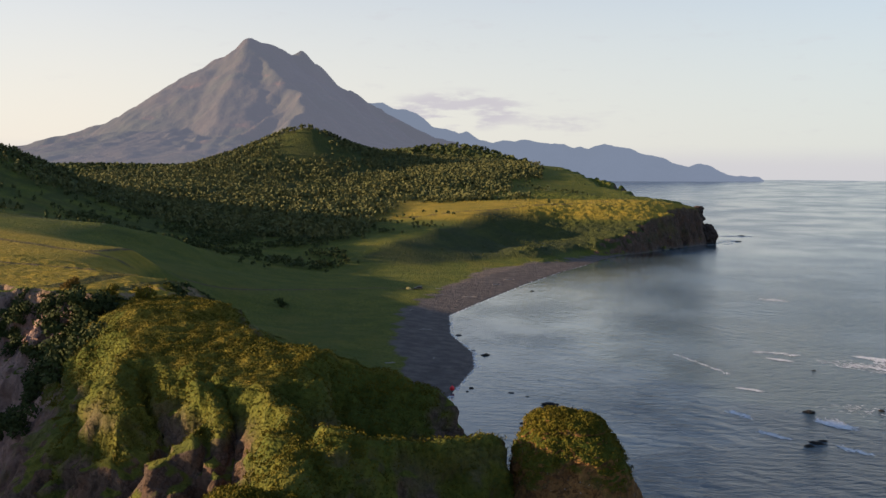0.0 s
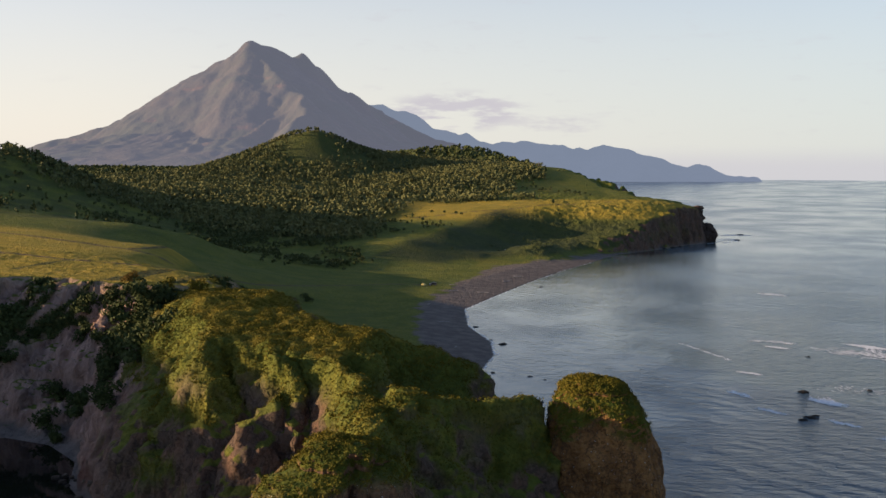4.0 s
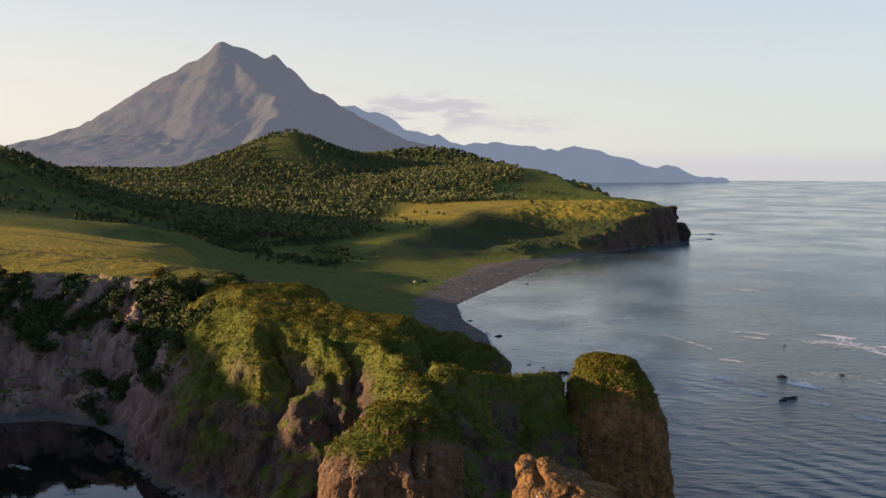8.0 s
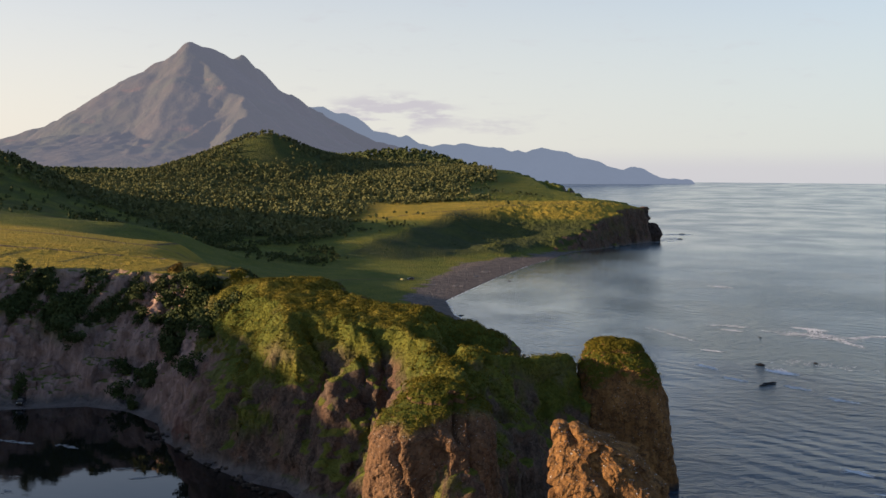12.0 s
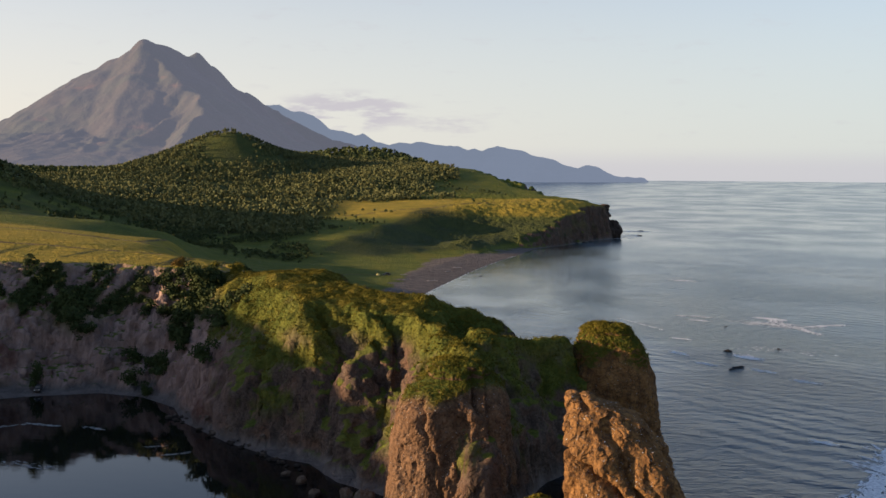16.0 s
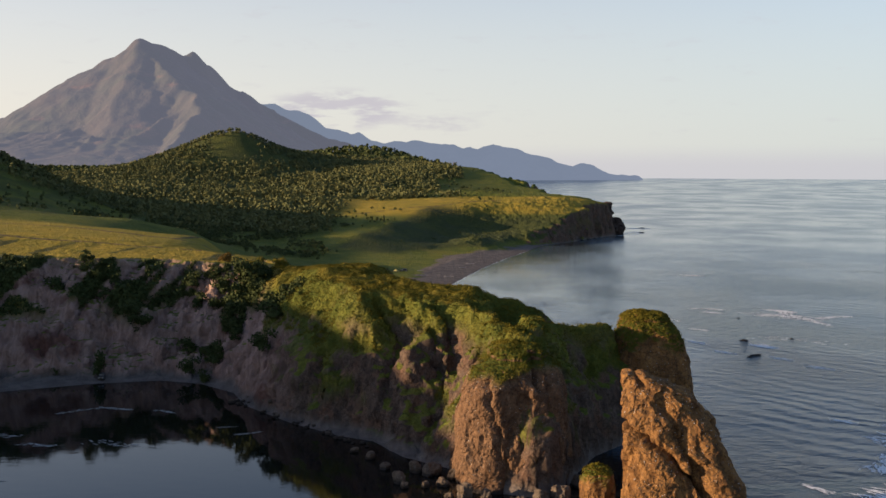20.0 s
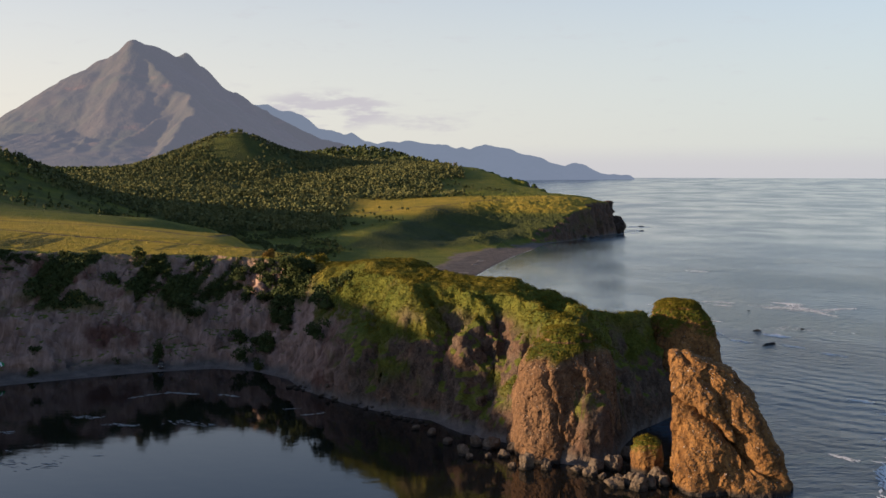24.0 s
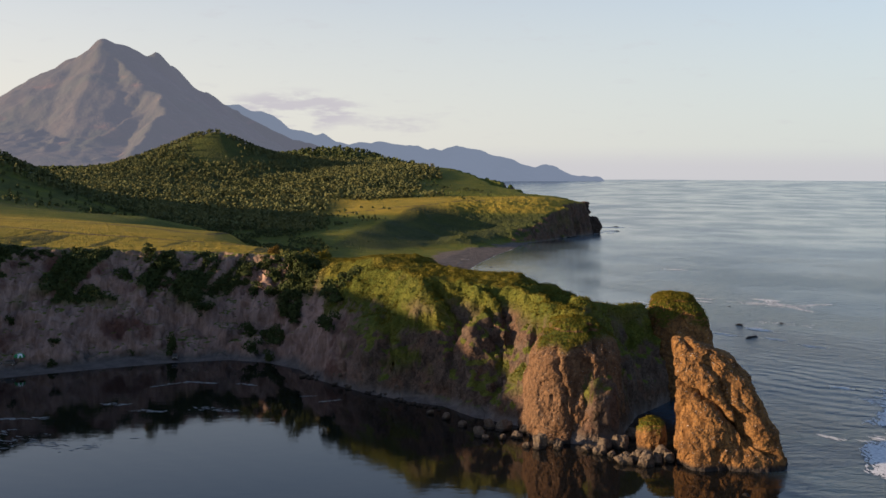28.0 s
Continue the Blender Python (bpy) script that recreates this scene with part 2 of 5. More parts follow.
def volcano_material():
    m = Mat("hazed_volcano_slopes", 0.95)
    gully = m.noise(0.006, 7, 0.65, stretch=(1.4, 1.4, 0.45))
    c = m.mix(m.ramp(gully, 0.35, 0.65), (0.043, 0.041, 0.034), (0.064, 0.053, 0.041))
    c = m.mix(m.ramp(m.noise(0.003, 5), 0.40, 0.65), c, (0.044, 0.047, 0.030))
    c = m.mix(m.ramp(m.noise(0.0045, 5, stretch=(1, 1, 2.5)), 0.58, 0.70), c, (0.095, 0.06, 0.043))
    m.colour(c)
    # Weak grey-blue emission over the whole cone stands in for air haze.
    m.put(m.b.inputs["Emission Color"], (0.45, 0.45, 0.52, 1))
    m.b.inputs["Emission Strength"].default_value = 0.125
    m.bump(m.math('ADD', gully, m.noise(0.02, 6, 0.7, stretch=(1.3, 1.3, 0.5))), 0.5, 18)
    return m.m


def far_material():
    m = Mat("far_range", 0.95)
    # Blue-grey colour and an even glow paint in air haze; the hills aren't lit.
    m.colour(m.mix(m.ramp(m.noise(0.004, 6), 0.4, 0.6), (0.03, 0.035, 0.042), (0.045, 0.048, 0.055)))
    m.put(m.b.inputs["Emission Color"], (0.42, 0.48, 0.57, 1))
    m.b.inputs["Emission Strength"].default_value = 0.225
    return m.m


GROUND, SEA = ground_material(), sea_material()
ROCK = rock_material("ochre_rock", (0.122, 0.060, 0.022), (0.265, 0.138, 0.048), (0.075, 0.043, 0.024))
PALE_ROCK = rock_material("pale_brown_rock", (0.098, 0.055, 0.030), (0.20, 0.118, 0.066), (0.072, 0.042, 0.025))
# Darker copy of the rock, its tone standing in for shade at the cape's end.
SHADED_ROCK = rock_material("shaded_rock", (0.05, 0.037, 0.030), (0.10, 0.075, 0.060), (0.035, 0.027, 0.022))
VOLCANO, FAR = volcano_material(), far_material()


# ---- the lie of the land ----
def fbm(x, y, z=0.0, octaves=4, seed=0):
    """Smooth value noise, from about -1 to 1, for arrays."""
    out, amp, tot = 0.0, 1.0, 0.0
    x, y, z = np.asarray(x, float), np.asarray(y, float), np.asarray(z, float) + 0 * np.asarray(x, float)
    for o in range(octaves):
        k = 2.03 ** o
        px, py, pz = x * k + 17.3 * o, y * k + 5.1 * o, z * k + 9.7 * o
        ix, iy, iz = np.floor(px).astype(np.int64), np.floor(py).astype(np.int64), np.floor(pz).astype(np.int64)
        fx, fy, fz = px - ix, py - iy, pz - iz
        fx, fy, fz = (f * f * f * (f * (f * 6 - 15) + 10) for f in (fx, fy, fz))

        def h(a, b, c):
            n = (a * 374761393 + b * 668265263 + c * 1274126177 + (seed + o * 31) * 974634557) & 0xFFFFFFFF
            n = ((n ^ (n >> 13)) * 1274126177) & 0xFFFFFFFF
            n = ((n ^ (n >> 16)) * 2246822519) & 0xFFFFFFFF
            return ((n ^ (n >> 15)) & 0xFFFF) / 32767.5 - 1
        v = 0
        for a in (0, 1):
            for b in (0, 1):
                for c in (0, 1):
                    w = (fx if a else 1 - fx) * (fy if b else 1 - fy) * (fz if c else 1 - fz)
                    v = v + w * h(ix + a, iy + b, iz + c)
        out, tot, amp = out + amp * v, tot + amp, amp * 0.5
    return out / tot * 1.6


def smooth(a, b, v):
    t = np.clip((v - a) / (b - a), 0, 1)
    return t * t * (3 - 2 * t)


# shoreline: x, y, width of the beach, width of the slope behind it
# The leading points lie out of view, under the added shade-casting hills.
COAST_BAY = [(-1500, -160, 2, 40), (-520, -130, 2, 20), (-352, -90, 2, 12), (-312, -53, 3, 13), (-286, 40, 5, 20),
             (-234, 132, 8, 40), (-189, 176, 10, 56), (-163, 191, 10, 56), (-142, 202, 10, 54), (-122, 208, 9, 54),
             (-108, 203, 6, 48), (-95, 190, 3, 46), (-88, 173, 2, 48), (-72, 153, 1, 48), (-58, 140, 1, 44)]
COAST_TIP = [(-49, 135, 1, 38), (-41, 121, 0.5, 26), (-29, 111, 0, 12), (-25, 105, 0, 7), (-19, 94, 0, 5), (-12, 91, 0, 5),
             (-6, 96, 0, 5), (-3, 106, 0, 6), (4, 123, 0, 8), (12, 133, 0, 8), (18, 141, 0, 7), (12, 151, 0, 8),
             (2, 160, 0, 10), (-2, 167, 0, 9), (6, 175, 0, 6), (5, 184, 0, 8), (-7, 198, 1, 14), (-14, 230, 3, 18), (-16, 270, 6, 20)]
COAST_FAR = [(-14, 289, 10, 22), (-10, 343, 26, 25), (-13, 371, 28, 25), (-26, 412, 22, 25), (-33, 468, 20, 25), (-23, 519, 26, 25),
             (-4, 609, 36, 30), (15, 683, 36, 50), (36, 752, 24, 40), (46, 792, 12, 34), (60, 832, 3, 20), (82, 868, 0, 15), (104, 905, 0, 13),
             (126, 950, 0, 13), (150, 990, 0, 12), (158, 1012, 0, 11), (160, 1050, 0, 14), (150, 1095, 0, 30), (120, 1250, 0, 60), (45, 1500, 0, 80), (0, 1800, 0, 80),
             (-20, 2300, 0, 90), (-350, 2600, 0, 90), (-900, 5000, 0, 90), (-6000, 5000, 0, 90), (-6000, -300, 0, 90)]
COAST = np.array(COAST_BAY + COAST_TIP + COAST_FAR, float)

# heights of the land away from the shore
LAND_LEFT = [(-220, 262, 36), (-196, 275, 35), (-168, 280, 34.5), (-134, 280, 33.5), (-114, 291, 31.5), (-98, 297, 31), (-157, 306, 34.5),
             (-227, 427, 38), (-197, 400, 38), (-152, 391, 35), (-287, 430, 40), (-171, 370, 35.5), (-144, 361, 33), (-105, 327, 29),
             # Unseen hills added to the west, heights set by the shadows they cast.
             (-335, 170, 75), (-335, 108, 76), (-332, 78, 62), (-330, 52, 54), (-330, 18, 45), (-336, -8, 40), (-345, -30, 36), (-350, -50, 32), (-335, 250, 48), (-325, 310, 45), (-430, 330, 60), (-480, 60, 72), (-640, 640, 72), (-720, 560, 62), (-760, 700, 74)]
LAND_HEAD = [(-95, 278, 29.5), (-82, 265, 31), (-63, 244, 33), (-47, 214, 33.5), (-25, 174, 33), (-17, 150, 31), (-8, 127, 33),
             (-12, 100, 25), (-5, 112, 28), (3, 135, 27), (12, 138, 26), (0, 179, 20), (-10, 177, 27), (-42, 192, 34), (-56, 168, 33),
             (-40, 146, 31.5), (-28, 126, 30), (-70, 192, 33), (-82, 222, 32), (-60, 290, 14), (-75, 312, 9), (-40, 330, 4), (-28, 245, 20), (-18, 212, 17), (-100, 348, 14)]
LAND_VALLEY = [(-118, 378, 10), (-120, 419, 8), (-106, 445, 5), (-162, 534, 12), (-133, 615, 6), (-93, 641, 5), (-55, 600, 4), (-55, 500, 4), (-42, 380, 4),
               (-95, 662, 6), (-200, 500, 27), (-185, 440, 30), (-230, 532, 37), (-196, 546, 29), (-172, 556, 15), (-300, 545, 41), (-235, 640, 17), (-412, 750, 81), (-323, 750, 40), (-540, 780, 84),
               (-470, 765, 90), (-255, 735, 20), (-200, 720, 14), (-250, 850, 28), (-250, 1000, 42), (-360, 1000, 46), (-330, 1200, 47), (-620, 1000, 56), (-420, 900, 48), (-450, 1010, 46), (-500, 1150, 48), (-390, 1130, 50), (-560, 1260, 54), (-345, 870, 34)]
LAND_CAPE = [(-102, 722, 17), (-80, 790, 23), (-43, 862, 31), (-20, 905, 32), (-130, 858, 25), (-60, 690, 4), (-12, 725, 3), (-115, 790, 20), (74, 902, 25), (84, 950, 39), (42, 934, 38), (30, 960, 37), (104, 962, 37),
             (112, 985, 39), (98, 930, 29), (130, 1010, 37), (146, 1030, 28), (120, 1060, 40), (60, 1150, 41), (-22, 1372, 77), (-28, 1300, 70), (-20, 1230, 60), (-100, 1000, 38), (-100, 1250, 66), (-38, 770, 5), (-26, 815, 7), (22, 850, 11), (4, 866, 12), (46, 848, 13), (34, 872, 14), (12, 922, 36), (-14, 906, 34), (54, 896, 22), (14, 900, 24), (-30, 862, 17), (-8, 772, 13), (-3, 738, 7), (-14, 820, 11), (8, 810, 8)]
LAND_HILLS = [(-700, 1450, 50), (-600, 1450, 55), (-516, 1450, 72), (-456, 1450, 93), (-431, 1450, 103), (-389, 1450, 121), (-356, 1450, 129), (-339, 1450, 127), (-314, 1450, 112), (-298, 1450, 103), (-273, 1450, 92), (-232, 1450, 72),
              (-353, 1600, 96), (-352, 1320, 66), (-226, 1372, 62), (-165, 1372, 70), (-96, 1372, 71), (-196, 1250, 54), (-252, 1150, 33), (-212, 1150, 46), (-161, 1150, 58), (-328, 2000, 98), (-272, 2000, 107), (-205, 2000, 114), (-172, 2000, 115), (-139, 2000, 110), (-106, 2000, 94), (-73, 2000, 82), (-40, 2000, 66), (-900, 1500, 56), (-800, 2500, 71), (-1600, 2500, 80), (-300, 2800, 86), (-1000, 3300, 76), (-600, 2000, 63)]
LAND = np.array(LAND_LEFT + LAND_HEAD + LAND_VALLEY + LAND_CAPE + LAND_HILLS, float)


def spread(points):
    """Weights of a smooth sheet through points that thins out with distance."""
    d = np.hypot(*(points[:, None, :2] - points[None, :, :2]).transpose(2, 0, 1))
    n = len(points)
    a = np.zeros((n + 3, n + 3))
    a[:n, :n] = d - 1.5 * np.eye(n)
    a[:n, n], a[:n, n + 1:] = 1, points[:, :2] / 1000
    a[n:, :n] = a[:n, n:].T
    return np.linalg.solve(a, np.r_[points[:, 2], 0, 0, 0])


LAND_W = spread(LAND)


def upland(x, y):
    out = LAND_W[-3] + (LAND_W[-2] * x + LAND_W[-1] * y) / 1000
    for (a, b, _), w in zip(LAND, LAND_W):
        out = out + w * np.sqrt((x - a) ** 2 + (y - b) ** 2 + 4)
    return np.clip(out, 2.5, 220)


def coast(x, y):
    """Distance inland (below 0 at sea), beach and slope widths there."""
    best = np.full(x.shape, 1e12)
    wb, wc, inside = np.zeros(x.shape), np.zeros(x.shape), np.zeros(x.shape, bool)
    acc, accb, accc = np.zeros(x.shape), np.zeros(x.shape), np.zeros(x.shape)
    for p, q in zip(COAST, np.roll(COAST, -1, 0)):
        ex, ey = q[0] - p[0], q[1] - p[1]
        t = np.clip(((x - p[0]) * ex + (y - p[1]) * ey) / (ex * ex + ey * ey), 0, 1)
        d2 = (x - p[0] - t * ex) ** 2 + (y - p[1] - t * ey) ** 2
        best = np.minimum(best, d2)
        w = 1 / (d2 + 9) ** 2 * math.hypot(ex, ey)
        acc, accb, accc = acc + w, accb + w * (p[2] + t * (q[2] - p[2])), accc + w * (p[3] + t * (q[3] - p[3]))
        cross = (p[1] > y) != (q[1] > y)
        inside ^= cross & (x < ex * (y - p[1]) / (ey if ey else 1e-9) + p[0])
    d = np.sqrt(best)
    return np.where(inside, d, -d), accb / acc, accc / acc


# grassy top of the headland: its outline and heights on it
TOP = [(-97, 290), (-93, 250), (-85, 233), (-73, 206), (-62, 182), (-55.5, 165.5), (-50, 167), (-44, 164), (-35, 160), (-27, 154), (-23, 162),
       (-22.5, 177.5), (-34, 190), (-47, 207), (-60, 232), (-76, 264), (-84, 290)]
TOP_Z = [(-88, 235, 32.6), (-76, 226, 34), (-67, 208, 36.6), (-60, 214, 36.6), (-50, 204, 34.0), (-38, 188, 33.3), (-53, 165, 33.8), (-44, 165, 33.3),
         (-31, 158, 32.2), (-23, 177, 33.9), (-30, 172, 33.4), (-60, 190, 34.6), (-82, 262, 31), (-95, 282, 29.8)]
# spurs below the top: side slopes to the east and to the west, roundness, and bends with their heights
RIDGES = [(1.15, 1.15, 1.5, [(-23.5, 177, 33.8), (-12, 182, 29.6), (-4, 186, 26), (-1, 187.5, 22)]),
          (1.05, 1.05, 2.0, [(-76, 226, 33.6), (-84, 228, 33), (-89, 225, 27), (-93, 214, 14)]),
          (1.1, 1.5, 1.0, [(-70, 203, 34), (-73, 192, 27), (-77, 180, 16), (-82, 172, 4)]),
          (1.05, 1.5, 0.8, [(-55, 168, 33.8), (-53.5, 161, 31.6), (-52.5, 156.5, 26), (-57, 149, 16), (-62, 143, 5)]),
          (1.05, 2.6, 0.8, [(-42, 166, 33.5), (-38, 157, 31.4), (-36.7, 153.4, 29.4), (-39.6, 145, 20.8), (-43, 136, 10), (-45, 130, 3)]),
          (1.3, 2.3, 0.8, [(-28, 156, 32), (-22, 146, 30.6), (-18.5, 139.5, 29.8), (-21.5, 136.5, 25.6), (-28, 127, 14), (-33, 117, 4)]),
          (1.7, 1.7, 1.4, [(-19, 141, 29.6), (-14, 131.5, 29.4), (-8.5, 132, 31.4)]),
          (1.35, 1.35, 2.0, [(-13, 131, 29.6), (-14.5, 120, 28.4), (-16, 108, 26)]),
          (2.6, 2.6, 1.2, [(-8.5, 132, 31.4), (-5, 133.5, 29.4), (3, 140, 28.6), (12, 147, 27.4), (17, 150, 26), (22, 150, 24)])]


def ridges(x, y):
    """Height of the headland's top and of the slopes that fall away from it and from its spurs."""
    wx, wy = x + 1.5 * fbm(x / 9, y / 9, 0, 3, 6), y + 1.5 * fbm(x / 9, y / 9, 5, 3, 7)
    best, inside = np.full(x.shape, 1e12), np.zeros(x.shape, bool)
    for (ax_, ay_), (bx_, by_) in zip(TOP, TOP[1:] + TOP[:1]):
        ex, ey = bx_ - ax_, by_ - ay_
        t = np.clip(((wx - ax_) * ex + (wy - ay_) * ey) / (ex * ex + ey * ey), 0, 1)
        best = np.minimum(best, (wx - ax_ - t * ex) ** 2 + (wy - ay_ - t * ey) ** 2)
        inside ^= ((ay_ > wy) != (by_ > wy)) & (wx < ex * (wy - ay_) / (ey if ey else 1e-9) + ax_)
    d = np.where(inside, -np.sqrt(best), np.sqrt(best))
    w = [1 / ((x - a) ** 2 + (y - b) ** 2 + 12) ** 1.5 for a, b, _ in TOP_Z]
    top = sum(k * c for k, (_, _, c) in zip(w, TOP_Z)) / sum(w)
    soft = 0.5 * (d + np.sqrt(d * d + 1.6))
    out = top - soft * (2.1 - 1.05 * smooth(-60, -78, x))
    for east, west, r, line in RIDGES:
        for (ax_, ay_, az_), (bx_, by_, bz_) in zip(line, line[1:]):
            ex, ey = bx_ - ax_, by_ - ay_
            t = np.clip(((wx - ax_) * ex + (wy - ay_) * ey) / (ex * ex + ey * ey), 0, 1)
            d = np.sqrt((wx - ax_ - t * ex) ** 2 + (wy - ay_ - t * ey) ** 2 + r * r) - r
            side = smooth(-1.5, 1.5, (ex * (wy - ay_) - ey * (wx - ax_)) / math.hypot(ex, ey))
            h = az_ + t * (bz_ - az_) - (west + (east - west) * side) * d
            k = np.clip(0.5 + (h - out) / 2.0, 0, 1)
            out = out * (1 - k) + h * k + 1.0 * k * (1 - k)
    return out


def terrain(x, y, detail=True):
    """Height, share of slope (0 foot to 1 top), beach share, distance inland."""
    d, wb, wc = coast(x, y)
    if detail:
        rib = fbm(x / 9, y / 9, 0, 4, 3) * 0.16 * np.clip(wc, 4, 40) * smooth(-4, 6, d)
        rib = rib + fbm(x / 2.6, y / 2.6, 0, 3, 4) * 0.03 * np.clip(wc, 4, 30) * smooth(0, 4, d)
        head = smooth(-102, -91, x) * smooth(292, 264, y) * (x < 40) * (y > 60)
        bay = smooth(-92, -104, x) * smooth(330, 300, y)
        rib = rib - bay * (1 - 2 * np.abs(fbm(x / 17, y / 60, 0, 3, 16))) * 4.0 * smooth(10, 26, d) * smooth(62, 46, d)
        rib = rib + fbm(x / 26, y / 26, 0, 3, 17) * 0.30 * np.clip(wc, 4, 60) * smooth(500, 650, y) * smooth(0, 8, d)
        rib = rib + fbm(x / 9, y / 9, 0, 2, 19) * 0.16 * np.clip(wc, 4, 40) * smooth(800, 900, y) * smooth(0, 8, d)
        butt = smooth(770, 850, y) * smooth(-20, 30, x) * smooth(1120, 1060, y) * smooth(-1, 3, d)
        rib = rib + butt * (5.5 * np.abs(fbm((x + y) / 26, (x - y) / 60, 0, 3, 61)) - 2.5 + 1.6 * fbm(x / 7, y / 7, 0, 3, 62))
        d2 = d + rib
    else:
        d2 = d
    top = upland(x, y)
    beach = np.where(d > 0, np.minimum(d * 0.10, 2.5 + 0.01 * d), np.maximum(d * 0.35, -6))
    s = np.clip((d2 - wb) / np.maximum(wc, 3), 0, 1)
    face = np.where(s < 0.8, s * 1.12, 0.896 + 0.104 * (1 - ((1 - s) / 0.2) ** 2))
    z = beach + face * np.maximum(top - beach, 0.0)
    if detail and head.max() > 0:
        cliff = beach + (1.9 + 6 * smooth(-16, -6, x) * smooth(212, 196, y)) * np.maximum(d + 0.6 * rib - np.minimum(wb, 2), 0)
        ridge = ridges(x, y)
        k = np.clip(0.5 + (ridge - cliff) / 5, 0, 1)
        low = ridge * (1 - k) + cliff * k - 2.5 * k * (1 - k)
        z = z + (np.maximum(low, beach) - z) * head
        s = s + (np.clip((z - 1) / 28, 0, 1) - s) * head
    return z, s, smooth(0.06, 0.0, s) * smooth(-3, 0.0, d + 2), d


# worn cart tracks and sheep paths: half width and bends
TRACKS = [(2.4, [(-300, 425), (-230, 392), (-190, 372), (-160, 368), (-140, 362)]), (2.2, [(-300, 350), (-240, 335), (-190, 322), (-160, 318), (-130, 322), (-110, 330)]),
          (1.8, [(-160, 368), (-150, 400), (-140, 430), (-128, 460), (-110, 500), (-80, 535), (-62, 540)]), (2.2, [(-120, 862), (-80, 880), (-45, 905), (0, 935), (60, 970)]),
          (0.8, [(-70, 246), (-55, 225), (-45, 205), (-30, 182)])]


def to_line(x, y, line):
    """Distance to a bent line."""
    best = np.full(x.shape, 1e12)
    wob = 1.2 * np.sin(x / 9.0) + 0.8 * np.sin(y / 7.0)
    for (ax_, ay_), (bx_, by_) in zip(line, line[1:]):
        ex, ey = bx_ - ax_, by_ - ay_
        t = np.clip(((x - ax_) * ex + (y + wob - ay_) * ey) / (ex * ex + ey * ey), 0, 1)
        best = np.minimum(best, (x - ax_ - t * ex) ** 2 + (y + wob - ay_ - t * ey) ** 2)
    return np.sqrt(best)


def grid_mesh(name, x, y, keep, extra=None, rough=0.0, bare=0.95):
    """A sheet of ground over a net of places (rows by columns)."""
    z, s, sand, d = terrain(x.ravel(), y.ravel())
    nr, nc = x.shape
    co = np.stack([x.ravel(), y.ravel(), z], 1)
    zz = z.reshape(nr, nc)
    ku, kv = np.gradient(co.reshape(nr, nc, 3), axis=0), np.gradient(co.reshape(nr, nc, 3), axis=1)
    n = np.cross(kv, ku).reshape(-1, 3)
    n /= np.linalg.norm(n, axis=1, keepdims=True) + 1e-9
    n *= np.where(n[:, 2:] < 0, -1, 1)
    up = n[:, 2]
    if rough:
        amp = rough * smooth(bare, bare - 0.35, up) * smooth(0.3, 2.5, z)
        px, py, pz = co.T
        blocks = fbm(px / 4.5, py / 4.5, pz / 3.2, 2, 8) + 0.3 * fbm(px / 1.4, py / 1.4, pz / 1.2, 2, 10)
        crag = 0.75 * np.round(blocks * 2.5) / 2.5 + 0.9 * (0.5 - np.abs(fbm(px / 5.5, py / 5.5, pz / 9, 3, 18))) + 0.3 * fbm(px / 1.1, py / 1.1, pz / 1.6, 2, 9)
        co += n * (amp * crag)[:, None]
        co[:, 2] += smooth(0.45, 0.85, up) * smooth(5, 12, z) * (0.5 * fbm(px / 2.0, py / 2.0, 0, 3, 12) + 0.45 * fbm(px / 5.5, py / 5.5, 0, 2, 13)) * (0.3 + 0.7 * smooth(-120, -95, px))
    i = np.arange(nr * nc).reshape(nr, nc)
    quads = np.stack([i[:-1, :-1], i[:-1, 1:], i[1:, 1:], i[1:, :-1]], -1).reshape(-1, 4)
    ok = keep(co)[quads].all(1) & (co[:, 2][quads].max(1) > -2.5)
    quads = quads[ok]
    used = np.unique(quads)
    back = np.zeros(nr * nc, np.int64)
    back[used] = np.arange(len(used))
    me = fast_mesh(name, co[used], back[quads])
    veg = np.clip(extra(co, s, up)[0], 0, 1) if extra else np.zeros(len(co))
    slip = extra(co, s, up)[1] if extra else np.zeros(len(co))
    dry, scrub_shade = extra(co, s, up)[2:]
    path = np.max([smooth(w, w * 0.4, to_line(co[:, 0], co[:, 1], line)) for w, line in TRACKS], axis=0) * (co[:, 2] > 2)
    for key, v in (("veg", veg), ("slip", slip), ("dry", dry), ("sand", sand), ("track", path), ("scrub_shade", scrub_shade)):
        a = me.attributes.new(key, 'FLOAT', 'POINT')
        a.data.foreach_set("value", np.ascontiguousarray(v[used], dtype=np.float32))
    return me


def fast_mesh(name, co, faces, flat=False):
    """A mesh from arrays of corners and of equal-sided faces."""
    me = bpy.data.meshes.new(name)
    co, faces = np.ascontiguousarray(co, np.float32), np.ascontiguousarray(faces, np.int32)
    k = faces.shape[1]
    me.vertices.add(len(co))
    me.vertices.foreach_set("co", co.ravel())
    me.loops.add(faces.size)
    me.loops.foreach_set("vertex_index", faces.ravel())
    me.polygons.add(len(faces))
    me.polygons.foreach_set("loop_start", np.arange(0, faces.size, k, dtype=np.int32))
    me.polygons.foreach_set("use_smooth", np.full(len(faces), not flat))
    me.update(calc_edges=True)
    return me


